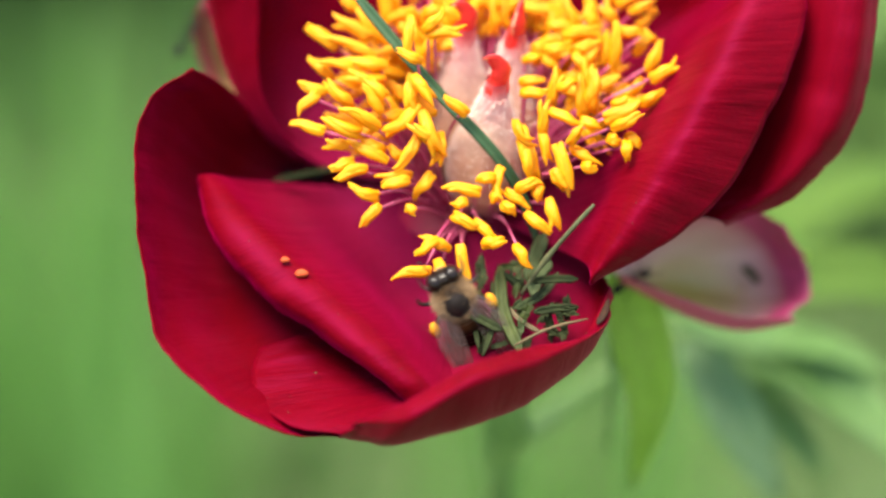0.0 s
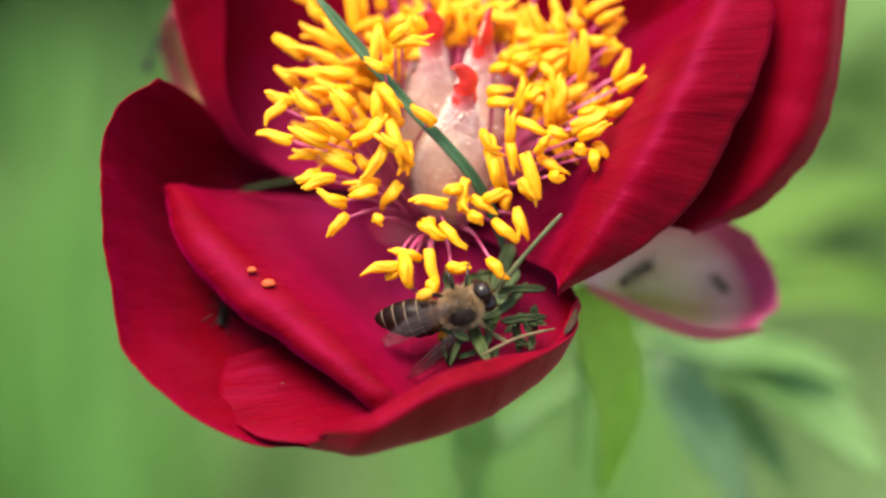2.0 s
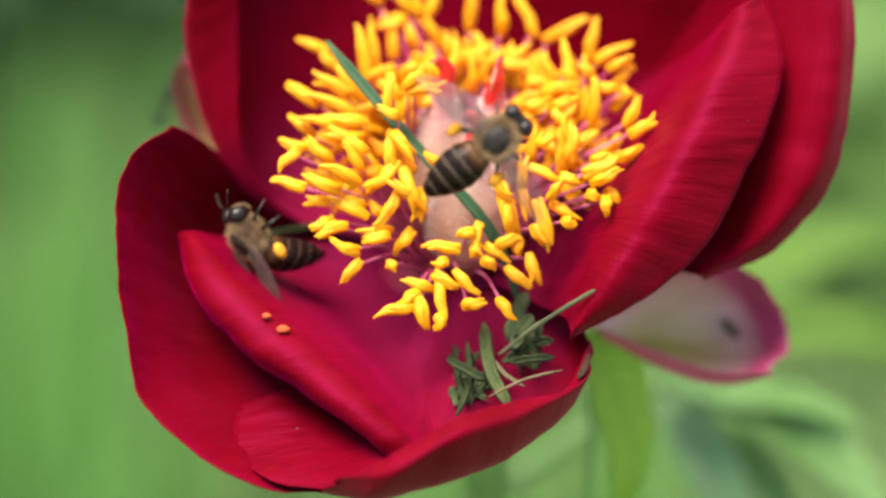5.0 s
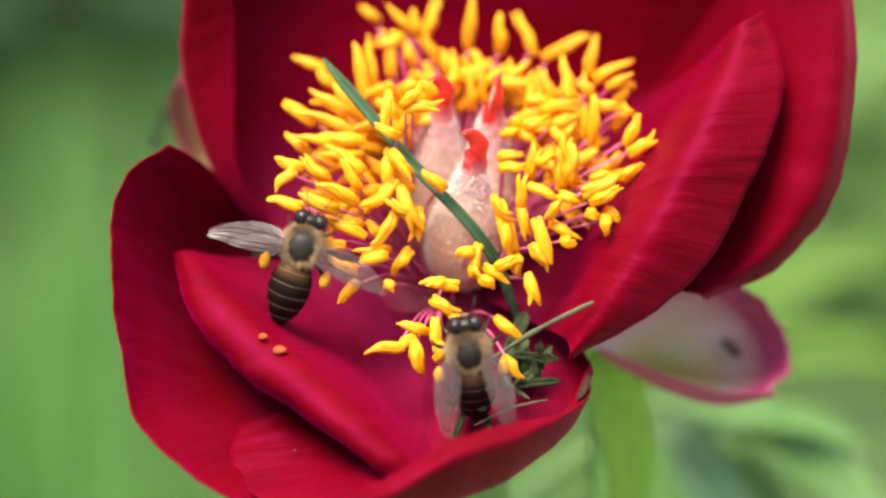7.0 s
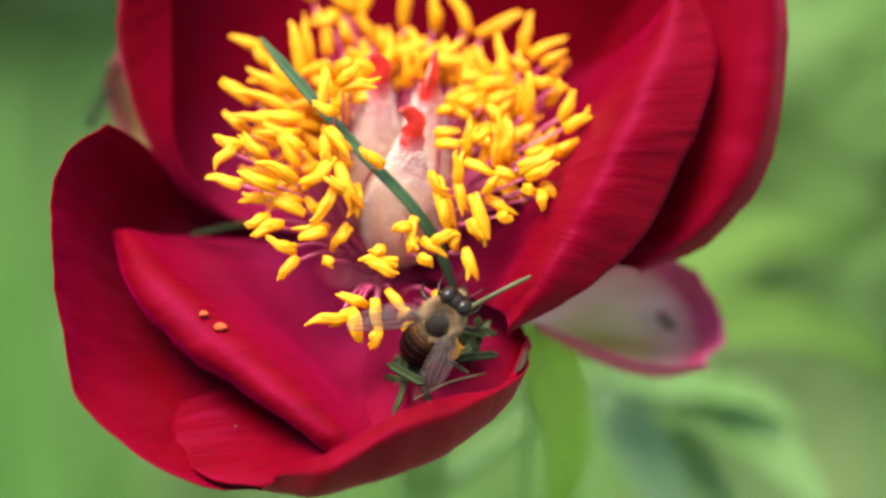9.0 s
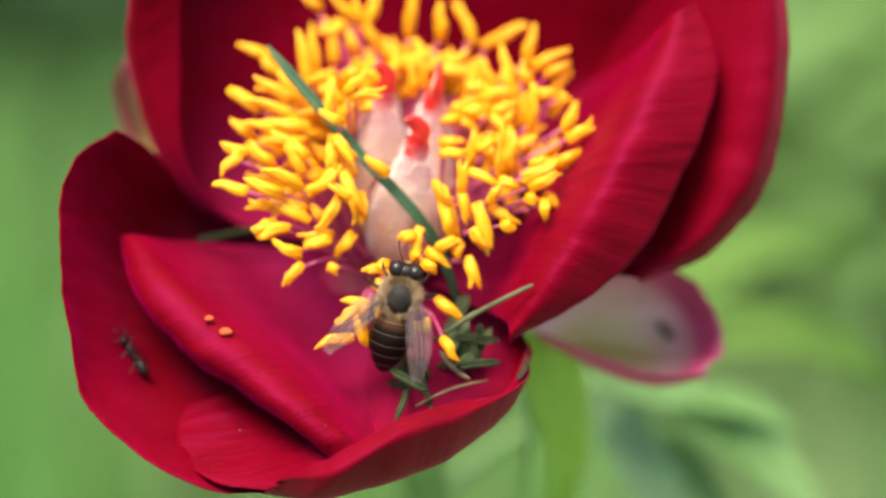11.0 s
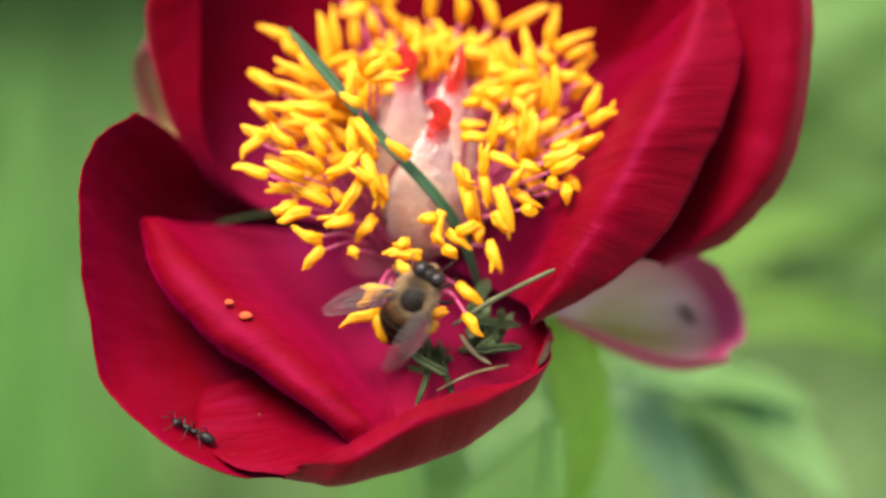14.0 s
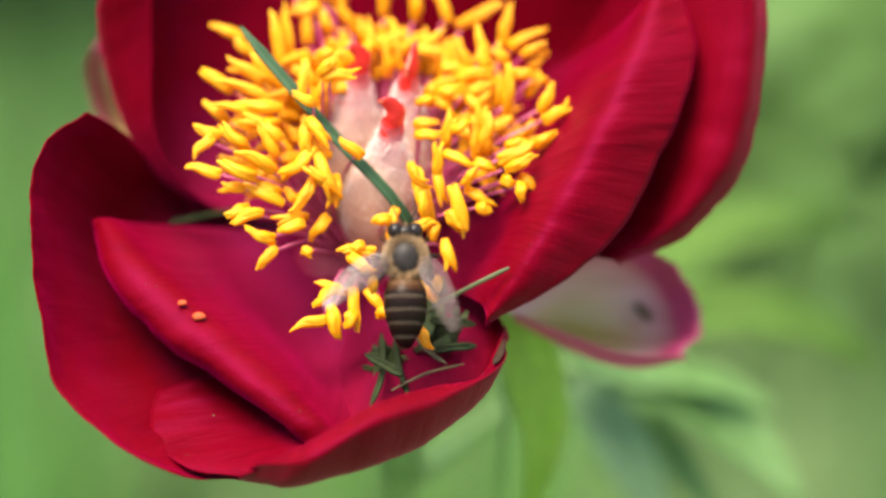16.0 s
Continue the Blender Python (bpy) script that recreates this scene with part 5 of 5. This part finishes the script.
    walk(visitor, [(t, facing(*r)) for t, *r in (
        (0.0, -130, 60, 20, 10, 0, 0), (2.4, -110, 50, 20, 20, 0, 0), (2.8, -26.9, 12.1, 22, 55, 0, 0), (2.9, -12.3, 9.9, 22, 80, 0, 0),
        (3.0, -8, 9.6, 20, 92, 0, 0), (3.1, -12.1, 5.7, 18, 88, 0, 0), (3.2, -15.4, 5.1, 14, 92, 0, 0), (3.3, -16.6, 3.3, 10, 118, 0, 0), (3.5, -19.8, -0.3, 6, 84, 10, -70),
        (3.7, -18.2, -2, 6, 84, 10, -70), (3.9, -17.8, -2.3, 6, 80, 10, -70), (4.0, -18.7, -1.3, 6, 78, 10, -70), (4.1, -18.9, -0.1, 6, 80, 10, -70), (4.3, -19, 1, 6, 86, 10, -65),
        (4.5, -20.8, 2.7, 6, 95, 10, -65), (4.8, -21.1, 4.3, 5, 105, 10, -65), (5.0, -21.3, 1.3, 6, 120, 10, -60), (5.2, -20.2, 3.1, 6, 122, 5, -30),
        (6.2, -19.7, 3.7, 6, 120, 0, -10), (6.9, -15.6, 3.5, 10, 80, 0, 0), (7.3, -12.9, 3.8, 20, 55, 0, 0), (7.4, -70, 40, 40, 90, 0, 0), (7.6, -130, 90, 40, 100, 0, 0),
        (16.0, -140, 95, 40, 100, 0, 0))])
    for ob, kicked, swept, turn in SWEPT:
        home = ob.matrix_basis.copy()
        rows = []
        for t, shift, part_turn in ((0.0, Vector(), 0), (2.3, Vector(), 0), (3.1, kicked, 0.5), (5.3, kicked, 0.5), (6.8, swept, 1), (16.0, swept, 1)):
            spin = FACE @ Matrix.Rotation(radians(turn * part_turn), 3, "Z") @ FACE.transposed()
            rows.append((t, Matrix.Translation(home.translation + FACE @ shift * 0.001) @ spin.to_4x4() @ home.to_3x3().to_4x4()))
        walk(ob, rows)
    rng = random.Random(31)
    drawn = {0.8: (9, 7), 1.4: (4, 3), 3.6: (9, -1), 4.4: (9, 0)}
    for k, ob in enumerate(LOOSE + PULLED):
        reach, pull = ((7 if k >= 9 else 2.0), 0) if k < len(LOOSE) else (1.5, 9)
        before = Vector((0, -1.1, 0.4)) if 14 <= k < 20 else Vector()
        after = {0: Vector((0, -2.0, 0)), 8: Vector((-1.0, -3.0, -1.0)), 9: Vector((0.6, -3.8, 1.0)), 12: Vector((-0.5, -3.0, 0)), 13: Vector((0, -3.0, 0))}.get(k, Vector((-0.2, -1.9, 0.7)) if 14 <= k < 20 else Vector())
        home = ob.matrix_basis.copy()
        turn = home.to_3x3()
        rows = []
        for t in (0.0, 0.8, 1.4, 2.2, 3.0, 3.6, 4.4, 5.0, 5.6, 6.6, 7.5, 8.1, 8.6, 9.2, 10.4, 11.5, 12.2, 12.8, 13.4, 14.0, 14.6, 15.2, 16.0):
            a, b = (0, 0) if t == 5.0 else (rng.uniform(-1, 1) * reach, rng.uniform(-0.6, 0.6) * reach)
            a += pull if 3.4 < t < 4.9 else 0
            down, across = drawn.get(t, (0, 0)) if 14 <= k < 20 else (0, 0)
            if 3.4 < t < 4.9 and 14 <= k < 20:
                across += -5 if k < 17 else 8
            tilt = FACE @ Euler((radians(b + down), radians(across), radians(a))).to_matrix() @ FACE.transposed()
            shift = before if t < 4.5 else Vector() if t < 5.5 else after
            rows.append((t, Matrix.Translation(home.translation + FACE @ shift * 0.001) @ (tilt @ turn).to_4x4()))
        walk(ob, rows)
    walk(stalk, [(t, facing(*p, turn, 18)) for t, p, turn in (
        (0.0, (10.1, -6, 11), 52), (2.6, (10.1, -6, 11), 52), (3.2, (11, -7.9, 12), 35), (5.2, (11, -7.9, 12), 35), (7.0, (10.6, -6.6, 12), 30), (16.0, (10.6, -6.6, 12), 30))])
    walk(petal_ant, [(t, resting(*r)) for t, *r in (
        (0, -19.3, 1.5, -13.3, 185, 0.40, 0.37, 0.84), (0.2, -24.0, 2.4, -9.7, 185, 0.70, -0.08, 0.71), (0.4, -26.0, 2.7, -7.3, 190, 0.80, 0.05, 0.60), (0.6, -24.5, 2.4, -9.2, 195, 0.75, 0.05, 0.65),
        (0.8, -25.3, 2.5, -8.3, 200, 0.78, 0.07, 0.62), (1, -26.3, 0.3, -9.1, 240, 0.6, 0.2, 0.75), (1.4, -24.4, -5.8, -5.6, 260, 0.5, 0.4, 0.75), (1.8, -24.6, -11.5, 1.2, 250, 0.51, 0.57, 0.65),
        (2, -23.2, -12.5, 1.1, 250, 0.39, 0.65, 0.65), (2.2, -23.1, -13.1, 1.6, 220, 0.40, 0.61, 0.68), (2.6, -22.5, -12.5, 0.7, 160, 0.32, 0.68, 0.66), (3, -21.3, -13.3, 1.0, 110, 0.25, 0.68, 0.69),
        (3.4, -15.2, -12.7, -1, 60, 0.05, 0.68, 0.72), (5, -14.2, -12.6, -1, 30, 0.05, 0.68, 0.72), (8, -15.4, -13.4, 0, 60, 0.1, 0.68, 0.72), (10, -25.0, -9.9, 0.1, 100, 0.53, 0.60, 0.60),
        (11.3, -29.1, -11.3, 6.9, 108, 0.77, 0.51, 0.38), (11.5, -29.5, -11.2, 7.5, 112, 0.79, 0.48, 0.38), (12, -27.5, -15.5, 9.5, 118, 0.64, 0.71, 0.30), (12.5, -24.4, -19.7, 13.5, 118, 0.54, 0.76, 0.36),
        (13, -23.9, -21.5, 17.1, 110, 0.40, 0.79, 0.47), (13.3, -25.7, -20.8, 18.1, 115, 0.54, 0.80, 0.27), (13.5, -24.2, -20.8, 16.2, 130, 0.46, 0.82, 0.35), (13.8, -22.8, -20.4, 13.2, 135, 0.38, 0.88, 0.28),
        (14, -23.1, -21.0, 15.3, 130, 0.40, 0.87, 0.30), (14.2, -20.9, -22.1, 15.1, 125, 0.41, 0.84, 0.36), (14.5, -19, -22.6, 11, 115, 0.3, 0.8, 0.43), (16, -15.4, -23.2, 10, 100, 0.3, 0.8, 0.43))])
    walk(bract_ant, [(t, facing(*r)) for t, *r in (
        (0.0, 19.6, -9.8, -8.6, 30, 0), (0.2, 19.0, -10.0, -8.2, 35, 0), (0.4, 20.6, -9.8, -9.5, 25, 0), (0.8, 21.2, -9.4, -10.0, 25, 0),
        (2.0, 24.0, -8.0, -12.4, 30, 0), (2.5, 26.8, -5.9, -12.2, 50, 0), (2.9, 25.5, -2.5, -6.2, 90, 0), (3.2, 25.2, 0.1, -10, 90, 0), (16.0, 25.2, 0.8, -10, 90, 0))])
    walk(still_ant, [(0.0, facing(*(-32.8, 18.6, -20), 60, 0)), (6.0, facing(*(-33.2, 17.1, -20), 70, 0)), (9.0, facing(*(-32.9, 16.9, -20), 60, 0)), (11.2, facing(*(-28.1, 18.8, -29), 0, 0)), (16.0, facing(*(-26.7, 18.8, -29), 0, 0))])


motions()
